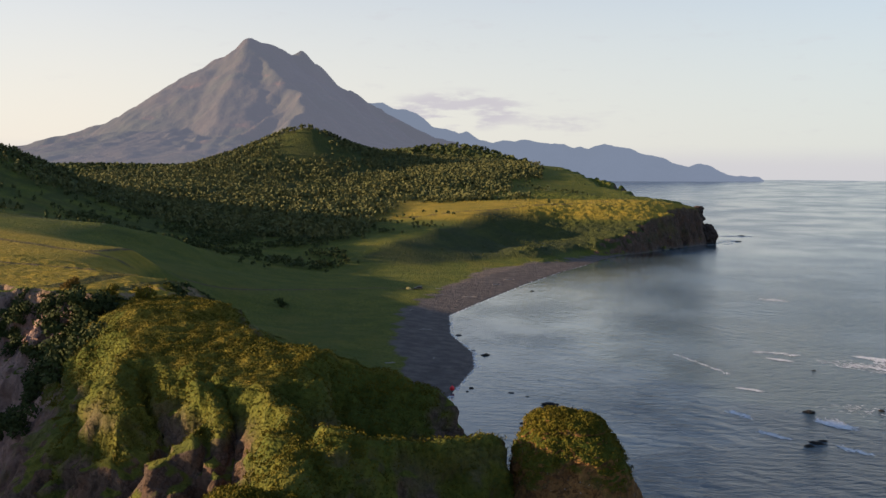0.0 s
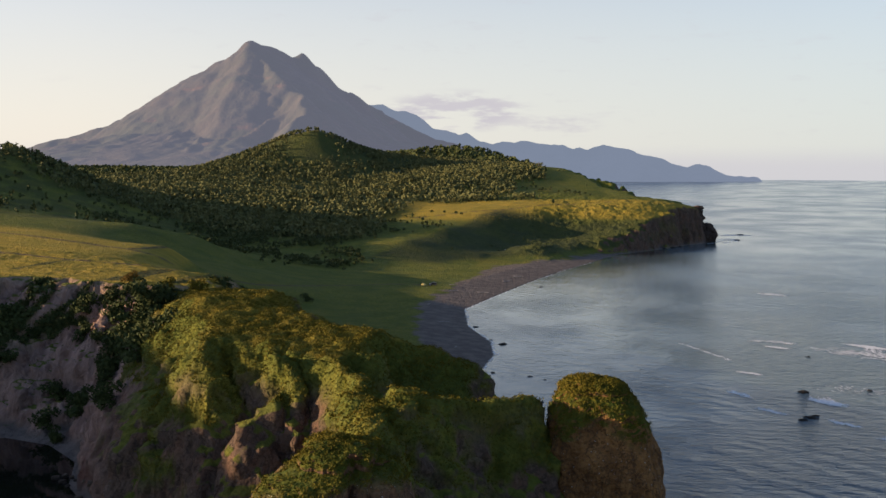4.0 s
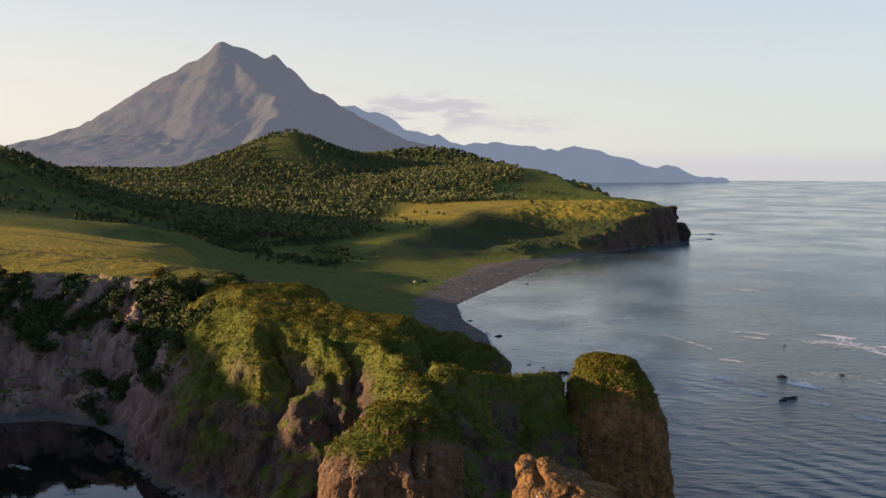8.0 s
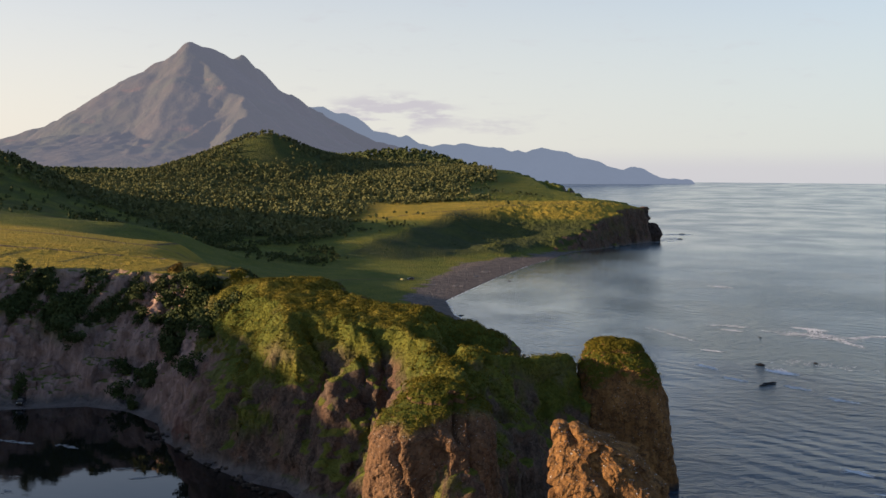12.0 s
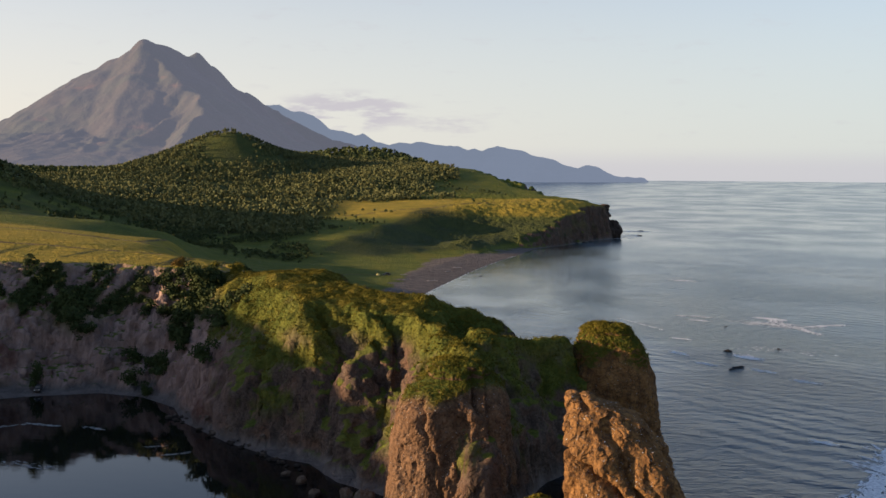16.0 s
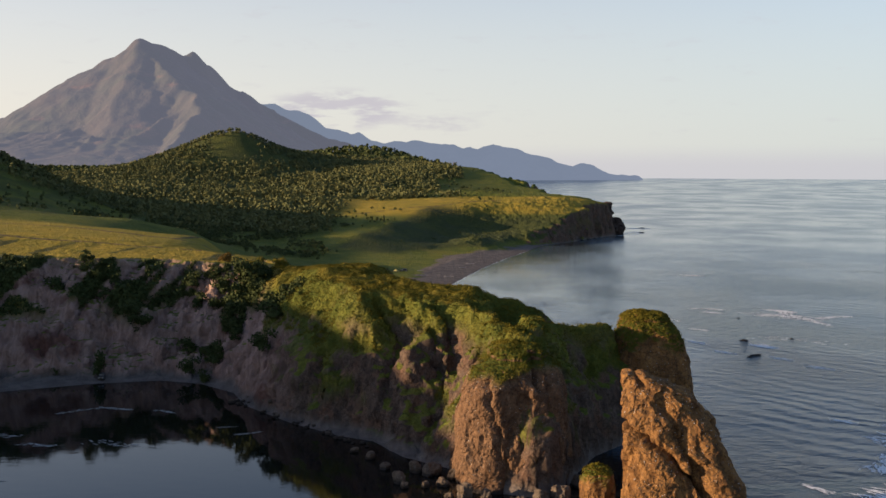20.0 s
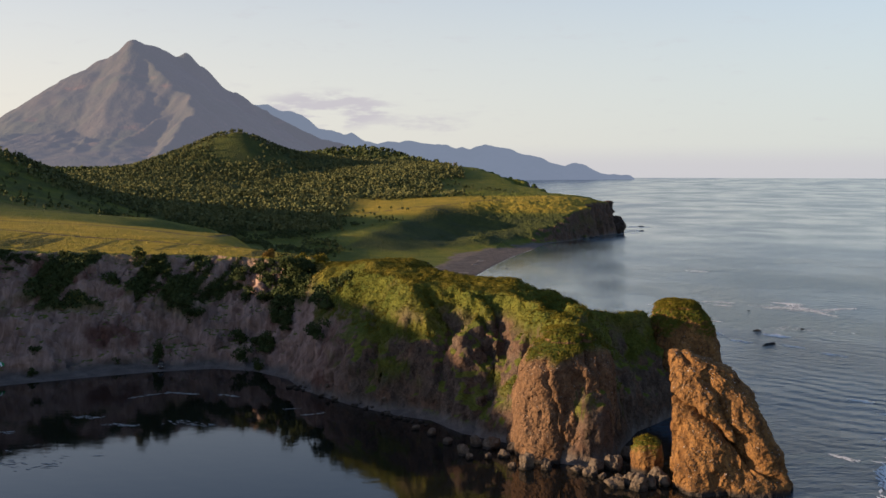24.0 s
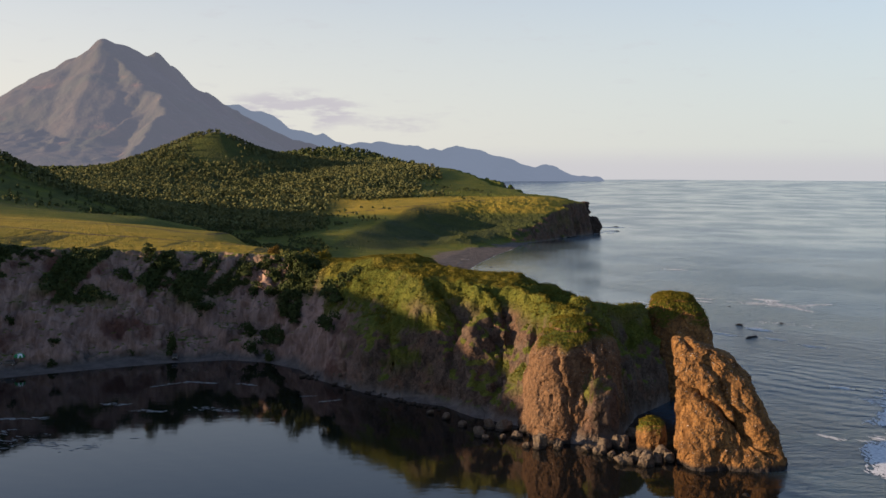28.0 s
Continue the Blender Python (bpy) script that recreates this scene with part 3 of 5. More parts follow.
def cover(co, s, up):
    """Where plants cling to slopes, where the slope is bare slip, where grass is dry or toned golden for sun, and where
    ground is dark with scrub or painted shade.
    """
    x, y, z = co.T
    n = fbm(x / 14, y / 14, z / 10, 4, 21)
    slip = np.maximum(smooth(-84, -100, x), smooth(-70, -84, x) * smooth(25, 19, z)) * smooth(345, 320, y)
    veg = smooth(0.75, 0.98, s + 0.14 * n) * (1 - 0.6 * slip)
    veg = np.maximum(veg, smooth(0.35, 0.5, n) * smooth(0.15, 0.4, s) * (1 - slip))
    veg = np.maximum(veg, slip * 0.9 * smooth(0.60, 0.72, n + 0.25 * s) * smooth(0.25, 0.5, s))
    head = smooth(-100, -86, x) * smooth(330, 300, y)
    fine = fbm(x / 5, y / 5, z / 4, 3, 23)
    veg = np.maximum(veg, head * smooth(0.66, 0.84, s + 0.34 * n + 0.12 * fine + 0.25 * smooth(-30, -16, x)) * smooth(0.40, 0.56, up + 0.14 * fine) * (1 - 0.9 * smooth(0.32, 0.5, fine) * smooth(0.9, 0.7, s)))
    swath = smooth(0.26, 0.42, fbm((x - 0.7 * z) / 8, y / 60, 0, 3, 29) + 0.15 * n) * smooth(0.30, 0.6, s + 0.2 * n) * slip * (x < -92)
    veg = np.maximum(veg, swath)
    far = smooth(330, 380, y)
    veg = veg * (1 - 0.7 * far * smooth(0.8, 0.6, up))
    veg = np.maximum(veg, far * smooth(0.02, 0.1, s + 0.05 * n) * smooth(0.74, 0.86, up + 0.05 * n))
    plateau = smooth(-74, -98, x) * smooth(0.93, 0.985, s) * smooth(470, 430, y) * smooth(25, 30, z) * smooth(200, 240, y)
    terrace = smooth(820, 860, y) * smooth(-170, -130, x) * smooth(24, 28, z) * smooth(1010, 980, y)
    # Golden tone on the headland's flat top stands in for grazing sunlight.
    crown = 0.62 * smooth(-96, -88, x) * smooth(290, 270, y) * smooth(0.80, 0.93, up + 0.06 * fine) * smooth(28, 31, z)
    dry = np.maximum(np.maximum(plateau, terrace), crown) * (0.75 + 0.25 * n)
    slip = np.maximum(slip, np.exp(-((x + 70) / 6) ** 2 - ((y - 290) / 7) ** 2) * 1.5 * (y > 270)).clip(0, 1)
    bare = np.exp(-((x + 70) / 6) ** 2 - ((y - 290) / 7) ** 2)
    veg = veg * (1 - smooth(0.35, 0.5, bare))
    # Shade on the slope below the terrace, painted as dark ground cover.
    scrub_shade = smooth(-4, 6, x + 103 - (y - 722) * 0.30) * smooth(1.0, 0.6, (x + 95) / 100 - (y - 668) / 90) * smooth(3.5, 6, z) * smooth(918, 890, y) * smooth(650, 680, y)
    wood = smooth(700, 760, y + 30 * n) * smooth(-110, -160, x - 0.03 * (y - 1000))
    wood = np.maximum(wood, smooth(1450, 1700, y))
    wood = np.maximum(wood, 0.65 * smooth(-190, -230, x) * smooth(490, 530, y) * smooth(-0.4, 0.2, n))
    # The headland's faint share darkens the gaps between herbs like shadow.
    scrub_shade = np.maximum(np.maximum(scrub_shade, 0.12 * head * smooth(4, 8, z)), np.maximum(wood * 0.9, swath))
    return veg, slip, dry, scrub_shade * (0.8 + 0.2 * n)


NX0, NX1, NY0, NY1 = -236.0, 40.0, 78.0, 336.0
gx, gy = np.meshgrid(np.arange(NX0, NX1, 0.55), np.arange(NY0, NY1, 0.55))
me = grid_mesh("headland", gx, gy, lambda c: np.ones(len(c), bool), cover, 1.5)
me.materials.append(GROUND)
headland = tagged(new("ground_headland", me), "grassy headland with brown eroded cliffs above a dark bay", "headland", kind="structure")

bear = np.radians(np.r_[np.arange(-130, -78, 3.0), np.arange(-78, -34, 1.5), np.arange(-34, 17, 0.12)])
rad = np.geomspace(150, 3300, 620)
pr, pb = np.meshgrid(rad, bear, indexing="ij")
gx, gy = -20 + pr * np.sin(pb), -150 + pr * np.cos(pb)


CX0, CX1, CY0, CY1 = -20.0, 190.0, 745.0, 1110.0


def outside(c):
    cape = (c[:, 0] > CX0 + 6) & (c[:, 0] < CX1 - 6) & (c[:, 1] > CY0 + 6) & (c[:, 1] < CY1 - 6)
    return ~cape & ((c[:, 0] < NX0 + 2) | (c[:, 0] > NX1 - 2) | (c[:, 1] > NY1 - 3) | (c[:, 1] < NY0 + 2))


me = grid_mesh("valley", gx, gy, outside, cover, 0.0)
me.materials.append(GROUND)
valley = tagged(new("ground", me), "green valley, meadow, dark beach and wooded hills", "ground", kind="structure")

gx, gy = np.meshgrid(np.arange(CX0, CX1, 1.3), np.arange(CY0, CY1, 1.3))
me = grid_mesh("cape", gx, gy, lambda c: np.ones(len(c), bool), cover, 1.8, 0.78)
me.materials.append(GROUND)
cape_ground = tagged(new("ground_cape", me), "grassy cape with dark buttressed sea cliffs", "cape", kind="structure")

# ---- sea ----
rr = np.r_[0.0, np.geomspace(8, 4900, 260)]
th = np.radians(np.arange(0, 360, 1.5))
pr, pb = np.meshgrid(rr, th, indexing="ij")
sx, sy = -20 + pr * np.sin(pb), 60 + pr * np.cos(pb)
i = np.arange(sx.size).reshape(sx.shape)
faces = np.stack([i[:-1], np.roll(i, -1, 1)[:-1], np.roll(i, -1, 1)[1:], i[1:]], -1).reshape(-1, 4)
co = np.stack([sx.ravel(), sy.ravel(), 44 * np.clip((pr.ravel() - 1500) / 3400, 0, 1) ** 1.6], 1)
me = fast_mesh("sea", co, faces)
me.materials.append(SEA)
far_out, *_ = coast(co[:, 0], co[:, 1])
# calm flattens the ripples and also darkens base colour for shaded-cliff reflections.
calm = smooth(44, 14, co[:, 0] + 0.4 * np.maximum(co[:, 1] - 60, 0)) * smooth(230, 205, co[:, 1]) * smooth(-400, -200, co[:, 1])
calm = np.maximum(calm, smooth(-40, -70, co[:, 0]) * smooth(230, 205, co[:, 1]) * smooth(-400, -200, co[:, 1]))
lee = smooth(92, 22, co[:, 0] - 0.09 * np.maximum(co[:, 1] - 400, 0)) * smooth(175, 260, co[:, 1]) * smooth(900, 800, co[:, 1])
# Smoothed, darkened patch off the cape paints in the cliff's dark reflection.
cape_reflection = 1.0 * np.exp(-((co[:, 0] - 76) / 40) ** 2 - ((co[:, 1] - 862) / 66) ** 2)
# Water in the rock gap is darkened too, for the shade there.
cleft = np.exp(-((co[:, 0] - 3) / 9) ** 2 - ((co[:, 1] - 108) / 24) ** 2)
calm = np.maximum(np.maximum(calm, cape_reflection), np.clip(1.5 * cleft, 0, 1))
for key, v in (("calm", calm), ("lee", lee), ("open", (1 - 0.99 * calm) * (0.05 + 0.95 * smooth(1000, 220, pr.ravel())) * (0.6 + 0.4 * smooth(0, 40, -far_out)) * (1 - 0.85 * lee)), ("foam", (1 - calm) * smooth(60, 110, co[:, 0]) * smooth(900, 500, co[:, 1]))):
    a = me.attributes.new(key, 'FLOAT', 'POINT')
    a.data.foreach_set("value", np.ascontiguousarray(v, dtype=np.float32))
sea = tagged(new("water", me), "grey-blue sea with light ripples and foam streaks", "sea", kind="structure")

# ---- volcano and far coast ----
gx, gy = np.meshgrid(np.arange(-4500, 700, 11.0), np.arange(2700, 4760, 11.0))
# foot of the cone by distance from the summit, and its ridges: side slope, roundness, bends with their heights
ax, ay = -1367.0, 4400.0
FLANK = [(0, 560), (150, 455), (300, 360), (450, 285), (560, 235), (720, 190), (900, 150), (1100, 115), (1600, 60), (2800, 20)]
VOLCANO_RIDGES = [(0.66, 14, [(-1367, 4400, 645), (-1487, 4390, 565), (-1599, 4380, 502), (-1752, 4360, 397), (-1846, 4350, 342), (-1929, 4330, 287), (-2083, 4300, 239), (-2316, 4250, 177), (-2675, 4200, 101), (-3293, 4150, 5)]),
                  (1.15, 8, [(-1367, 4400, 645), (-1333, 4430, 630), (-1307, 4470, 632), (-1256, 4520, 611), (-1220, 4560, 582), (-1186, 4590, 608), (-1160, 4610, 566), (-1122, 4640, 553),
                             (-1096, 4650, 498), (-1048, 4660, 466), (-996, 4680, 441), (-904, 4700, 378), (-763, 4700, 311), (-603, 4690, 234), (-415, 4650, 178)]),
                  (0.95, 5, [(-1352, 4390, 628), (-1281, 4250, 551), (-1157, 4110, 463), (-1127, 4080, 446)]), (0.95, 5, [(-1105, 4060, 405), (-1053, 3980, 386), (-992, 3900, 366), (-979, 3780, 300), (-981, 3620, 219), (-992, 3400, 143)]),
                  (1.05, 5, [(-1140, 4090, 440), (-1211, 4050, 372), (-1277, 3980, 296), (-1355, 3880, 217)]), (1.05, 5, [(-1281, 4250, 545), (-1413, 4200, 434), (-1532, 4120, 312), (-1639, 4020, 215)]),
                  (1.05, 5, [(-992, 3900, 356), (-1089, 3860, 296), (-1160, 3760, 225), (-1217, 3600, 150)]), (1.05, 5, [(-1202, 4160, 490), (-1306, 4130, 398), (-1419, 4070, 304), (-1498, 3960, 215)]),
                  (0.6, 12, [(-978, 4680, 440), (-867, 4500, 330), (-731, 4300, 222)])]
wx, wy = gx + 16 * fbm(gx / 90, gy / 90, 0, 3, 45), gy + 16 * fbm(gx / 90, gy / 90, 4, 3, 46)
r = np.hypot(wx - ax, wy - ay)
turn = np.arctan2(gy - ay, gx - ax) + 0.06 * fbm(gx / 260, gy / 260, 0, 2, 47)
gz = np.interp(r, *zip(*FLANK)) - 18 * np.abs(fbm(np.cos(turn) * 9, np.sin(turn) * 9, r / 700, 3, 44)) * np.interp(r, [0, 150, 600, 1500], [0.3, 1, 1, 0.2])
for slope, round_, line in VOLCANO_RIDGES:
    for k, (p, q) in enumerate(zip(line, line[1:])):
        ex, ey = q[0] - p[0], q[1] - p[1]
        crest = round_ <= 8 and line[0][2] == 645
        px_, py_ = (gx, gy) if crest else (wx, wy)
        t = np.clip(((px_ - p[0]) * ex + (py_ - p[1]) * ey) / (ex * ex + ey * ey), 0, 1)
        h = p[2] + t * (q[2] - p[2]) - slope * (np.sqrt((px_ - p[0] - t * ex) ** 2 + (py_ - p[1] - t * ey) ** 2 + round_ ** 2) - round_)
        soft = 3.0 if crest else 12.0
        k = np.clip(0.5 + (h - gz) / soft, 0, 1)
        gz = gz * (1 - k) + h * k
gz = gz + (fbm(gx / 45, gy / 45, 0, 3, 41) - 0.2) * np.interp(r, [0, 400, 1000, 1500], [4, 6, 4, 2])
gz = 30 + (gz - 30) * smooth(2720, 3350, gy)
gz = -40 + (gz + 40) * smooth(150, -380, gx)
i = np.arange(gx.size).reshape(gx.shape)
quads = np.stack([i[:-1, :-1], i[:-1, 1:], i[1:, 1:], i[1:, :-1]], -1).reshape(-1, 4)
me = fast_mesh("volcano", np.stack([gx.ravel(), gy.ravel(), gz.ravel()], 1), quads)
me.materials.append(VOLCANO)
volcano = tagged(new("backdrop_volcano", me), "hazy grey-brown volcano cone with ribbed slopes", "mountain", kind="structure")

# far ranges along the horizon: crest points as bearing slope and rise over the eye
def far_range(name, y, crest, label, depth=260.0):
    px, pz = zip(*crest)
    x = np.arange(min(px), max(px), 9.0)
    top = np.interp(x, px, pz) + 3.5 * fbm(x / 34, 0 * x, y, 4, 50)
    top *= smooth(max(px) + 5, max(px) - 40, x)
    v = np.linspace(0, 1, 22)
    gx, gv = np.meshgrid(x, v)
    spur = fbm(gx / 110, gv * 1.3, y / 100, 4, 52) * np.sin(gv * math.pi)
    gy = y - depth * (1 - gv) + 20 * spur
    gz = 8 + (top[None, :] - 8) * gv ** 1.15 + 7 * spur
    i = np.arange(gx.size).reshape(gx.shape)
    quads = np.stack([i[:-1, :-1], i[:-1, 1:], i[1:, 1:], i[1:, :-1]], -1).reshape(-1, 4)
    me = fast_mesh(name, np.stack([gx.ravel(), gy.ravel(), gz.ravel()], 1), quads)
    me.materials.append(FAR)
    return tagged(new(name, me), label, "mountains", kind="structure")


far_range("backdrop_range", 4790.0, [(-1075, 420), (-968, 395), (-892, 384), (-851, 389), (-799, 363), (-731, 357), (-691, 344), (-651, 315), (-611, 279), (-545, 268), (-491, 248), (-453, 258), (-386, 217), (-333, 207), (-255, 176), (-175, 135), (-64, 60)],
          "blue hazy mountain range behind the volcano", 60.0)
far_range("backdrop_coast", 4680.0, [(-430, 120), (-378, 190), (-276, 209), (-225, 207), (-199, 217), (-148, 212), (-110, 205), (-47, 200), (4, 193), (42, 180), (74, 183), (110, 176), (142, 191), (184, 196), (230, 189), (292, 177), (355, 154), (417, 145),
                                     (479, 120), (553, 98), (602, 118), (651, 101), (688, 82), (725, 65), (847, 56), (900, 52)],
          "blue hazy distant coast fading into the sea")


def part(name, bm_or_mesh, material, parent, label=""):
    """Link a mesh as one object under a thing or a part."""
    me = bm_or_mesh
    if isinstance(me, bmesh.types.BMesh):
        me = bpy.data.meshes.new(name)
        bm_or_mesh.to_mesh(me)
        bm_or_mesh.free()
    if material and not me.materials:
        me.materials.append(material)
    ob = new(name, me)
    if parent:
        ob.parent = parent
    return tagged(ob, label)


def column(name, levels, sides=96, rows=90, rough=1.4, seed=0, veg_from=1e9, square=0.0, scar=0.0, stone=None, clefts=()):
    """A rock column: levels are (z, x, y, half width, half depth, turn in degrees); roughened in all directions and closed on top."""
    lv = np.array(levels, float)
    zs = np.linspace(lv[0, 0], lv[-1, 0], rows)
    cols = [np.interp(zs, lv[:, 0], lv[:, k]) for k in range(1, 6)]
    a = np.linspace(0, 2 * math.pi, sides, endpoint=False)
    cx, cy, hw, hd, tn = (c[:, None] for c in cols)
    ca, sa = np.cos(a)[None], np.sin(a)[None]
    k = 1 / (np.abs(ca) ** (2 + square) + np.abs(sa) ** (2 + square)) ** (1 / (2 + square))
    ux, uy = hw * ca * k, hd * sa * k
    t = np.radians(tn)
    x, y = cx + ux * np.cos(t) - uy * np.sin(t), cy + ux * np.sin(t) + uy * np.cos(t)
    z = np.repeat(zs[:, None], sides, 1)
    # dome
    caps = 26
    f = np.cos(np.linspace(0, math.pi / 2, caps + 1)[1:])[:, None]
    zt = zs[-1] + (lv[-1, 3] + lv[-1, 4]) * 0.5 * 0.42 * np.sin(np.linspace(0, math.pi / 2, caps + 1)[1:])[:, None]
    x = np.r_[x, cx[-1] + (x[-1:] - cx[-1]) * f]
    y = np.r_[y, cy[-1] + (y[-1:] - cy[-1]) * f]
    z = np.r_[z, np.repeat(zt, sides, 1)]
    n = np.stack([x - x.mean(1, keepdims=True), y - y.mean(1, keepdims=True), 0 * z], -1)
    n /= np.linalg.norm(n, axis=-1, keepdims=True) + 1e-6
    n[rows:, :, 2] = (1 - f) * 1.2
    n /= np.linalg.norm(n, axis=-1, keepdims=True) + 1e-6
    big = fbm(x / 7, y / 7, z / 11, 3, seed)
    crag = 2 * np.abs(fbm(x / 5.5 + z / 16, y / 5.5, z / 11, 3, seed + 1)) - 0.7
    small = fbm(x / 1.3, y / 1.3, z / 1.7, 3, seed + 2)
    knobs = 1 - 2 * np.abs(fbm(x / 2.2, y / 2.2, z / 2.6, 3, seed + 3))
    step = fbm(x / 5, y / 5, z / 6, 2, seed + 6) + 0.25 * fbm(x / 1.5, y / 1.5, z / 2, 2, seed + 7)
    disp = rough * (0.9 * big + 0.5 * crag + 0.24 * knobs + 0.22 * small + 0.75 * np.round(step * 2.2) / 2.2)
    if scar:
        disp -= scar * smooth(0.25, 0.6, fbm(x / 3.5, y / 3.5, z / 9, 2, seed + 5))
    for (cx_, cy_, cz_), off, wide, deep in clefts:
        away = cx_ * x + cy_ * y + cz_ * z - off + 0.9 * fbm(x / 4, y / 4, z / 4, 3, seed + 8)
        disp = disp - deep * np.exp(-(away / wide) ** 2) * smooth(-0.5, 0.1, fbm(x / 6, y / 6, z / 6, 2, seed + 9))
    co = np.stack([x, y, z], -1) + n * disp[..., None]
    i = np.arange(x.size).reshape(x.shape)
    j = np.roll(i, -1, 1)
    quads = np.stack([i[:-1], j[:-1], j[1:], i[1:]], -1).reshape(-1, 4)
    me = fast_mesh(name, co.reshape(-1, 3), quads, True)
    veg = smooth(veg_from - 1.5, veg_from + 1.5, co[..., 2] + 2.2 * big).ravel()
    at = me.attributes.new("veg", 'FLOAT', 'POINT')
    at.data.foreach_set("value", np.ascontiguousarray(veg, dtype=np.float32))
    me.materials.append(stone or ROCK)
    return me


# ---- rocks of the headland's tip ----
stack = tagged(new("sea_rock", column("sea_rock", [(-2, 14.4, 76.5, 12.2, 8.0, -6), (1, 14.5, 77, 11.9, 7.8, -6), (9, 14.2, 79, 10.8, 7.2, -8), (14, 13.2, 80.6, 9.7, 6.6, -10), (19, 11.7, 82.4, 8.2, 6, -12),
                                                     (23.5, 9.8, 84.4, 6.2, 5, -14), (25.6, 7.8, 85.6, 4.2, 3.8, -16), (26.6, 6.4, 86.4, 2.6, 2.8, -16)], rough=0.85, seed=60, square=1.5, scar=0.8, sides=230, rows=190,
                                                     clefts=[((-0.62, 0.1, -0.78), -9.5, 0.6, 2.3), ((-0.55, 0.15, -0.82), -17.5, 0.6, 2.0), ((0.93, 0.2, 0.3), 17.2, 0.8, 1.3), ((0.97, -0.1, 0.2), 9.2, 0.7, 1.1), ((0.9, 0.1, 0.42), 25.8, 0.7, 1.4)])),
               "jagged ochre sea rock with white specks for perched gulls", "rock")
knob = tagged(new("rock_tower", column("rock_tower", [(-2, 23.4, 148, 11, 9.6, 0), (4, 23.2, 148, 10.7, 9.4, 0), (10, 22.9, 148, 10.2, 9, 0), (18, 22.2, 148.4, 9.2, 8.4, 0), (24, 21.4, 149, 8.2, 7.6, 0), (27.2, 20.8, 149.4, 6.8, 6.4, 0), (28.6, 20.2, 149.5, 5.4, 5.4, 0)],
                                       rough=0.75, seed=70, veg_from=23.0, square=0.5, sides=150, rows=120, clefts=[((0.95, 0.1, 0.25), 29.5, 0.8, 1.2)])), "rounded rock tower with a thick green grass cap", "rock")
bluff = tagged(new("rock_pillar", column("rock_pillar", [(-2, -16.8, 105, 12.4, 10.8, 6), (5, -16.8, 105, 12, 10.4, 6), (14, -16.5, 106, 11.4, 9.8, 6), (21, -16.2, 107, 10.6, 9.2, 6), (24.5, -15.6, 109, 9, 8.6, 6), (26, -15, 111, 6.5, 7.5, 6)],
                                         rough=0.7, seed=80, veg_from=24.0, square=1.3, scar=0.6, sides=200, rows=160, stone=PALE_ROCK,
                                         clefts=[((0.99, 0.0, 0.12), -8.6, 0.8, 1.6), ((0.98, 0.1, -0.15), -4.4, 0.6, 1.3), ((0.97, 0.0, 0.2), -17.5, 0.7, 1.1), ((0.99, 0.05, 0.05), -2.0, 0.9, 1.8)])), "pale brown rock pillar with a grassy top", "rock")

# ---- plants ----
def leaf_material(name, dark, light, tip, scale=0.05, mottle=0.7):
    m = Mat(name, 0.75)
    c = m.mix(m.ramp(m.noise(scale, 4), 0.35, 0.65), dark, light)
    c = m.mix(m.ramp(m.island(), 0.0, 1.0, 0.0, mottle), c, tip)
    m.colour(c)
    return m.m


def plain_material(name, a, b, rough=0.7, scale=3.0, metal=0.0):
    m = Mat(name, rough, metal)
    m.colour(m.mix(m.ramp(m.noise(scale, 5), 0.3, 0.7), a, b))
    return m.m


LEAF_WOOD = leaf_material("forest_leaves", (0.078, 0.090, 0.036), (0.115, 0.115, 0.042), (0.12, 0.115, 0.04), 0.03, 0.35)
LEAF_SHRUB = leaf_material("shrub_leaves", (0.036, 0.050, 0.018), (0.056, 0.070, 0.024), (0.072, 0.080, 0.027))
LEAF_ALDER = leaf_material("alder_leaves", (0.022, 0.034, 0.011), (0.038, 0.052, 0.016), (0.052, 0.062, 0.019))
LEAF_HERB = leaf_material("herb_leaves", (0.040, 0.050, 0.005), (0.098, 0.084, 0.008), (0.140, 0.100, 0.010), 0.12, 0.5)
LEAF_GRASS = leaf_material("dry_grass", (0.20, 0.155, 0.020), (0.29, 0.20, 0.028), (0.33, 0.23, 0.034))
LEAF_RUST = leaf_material("rust_leaves", (0.09, 0.06, 0.012), (0.14, 0.085, 0.016), (0.17, 0.10, 0.02))
BARK = plain_material("bark", (0.05, 0.04, 0.03), (0.10, 0.085, 0.07), 0.9)


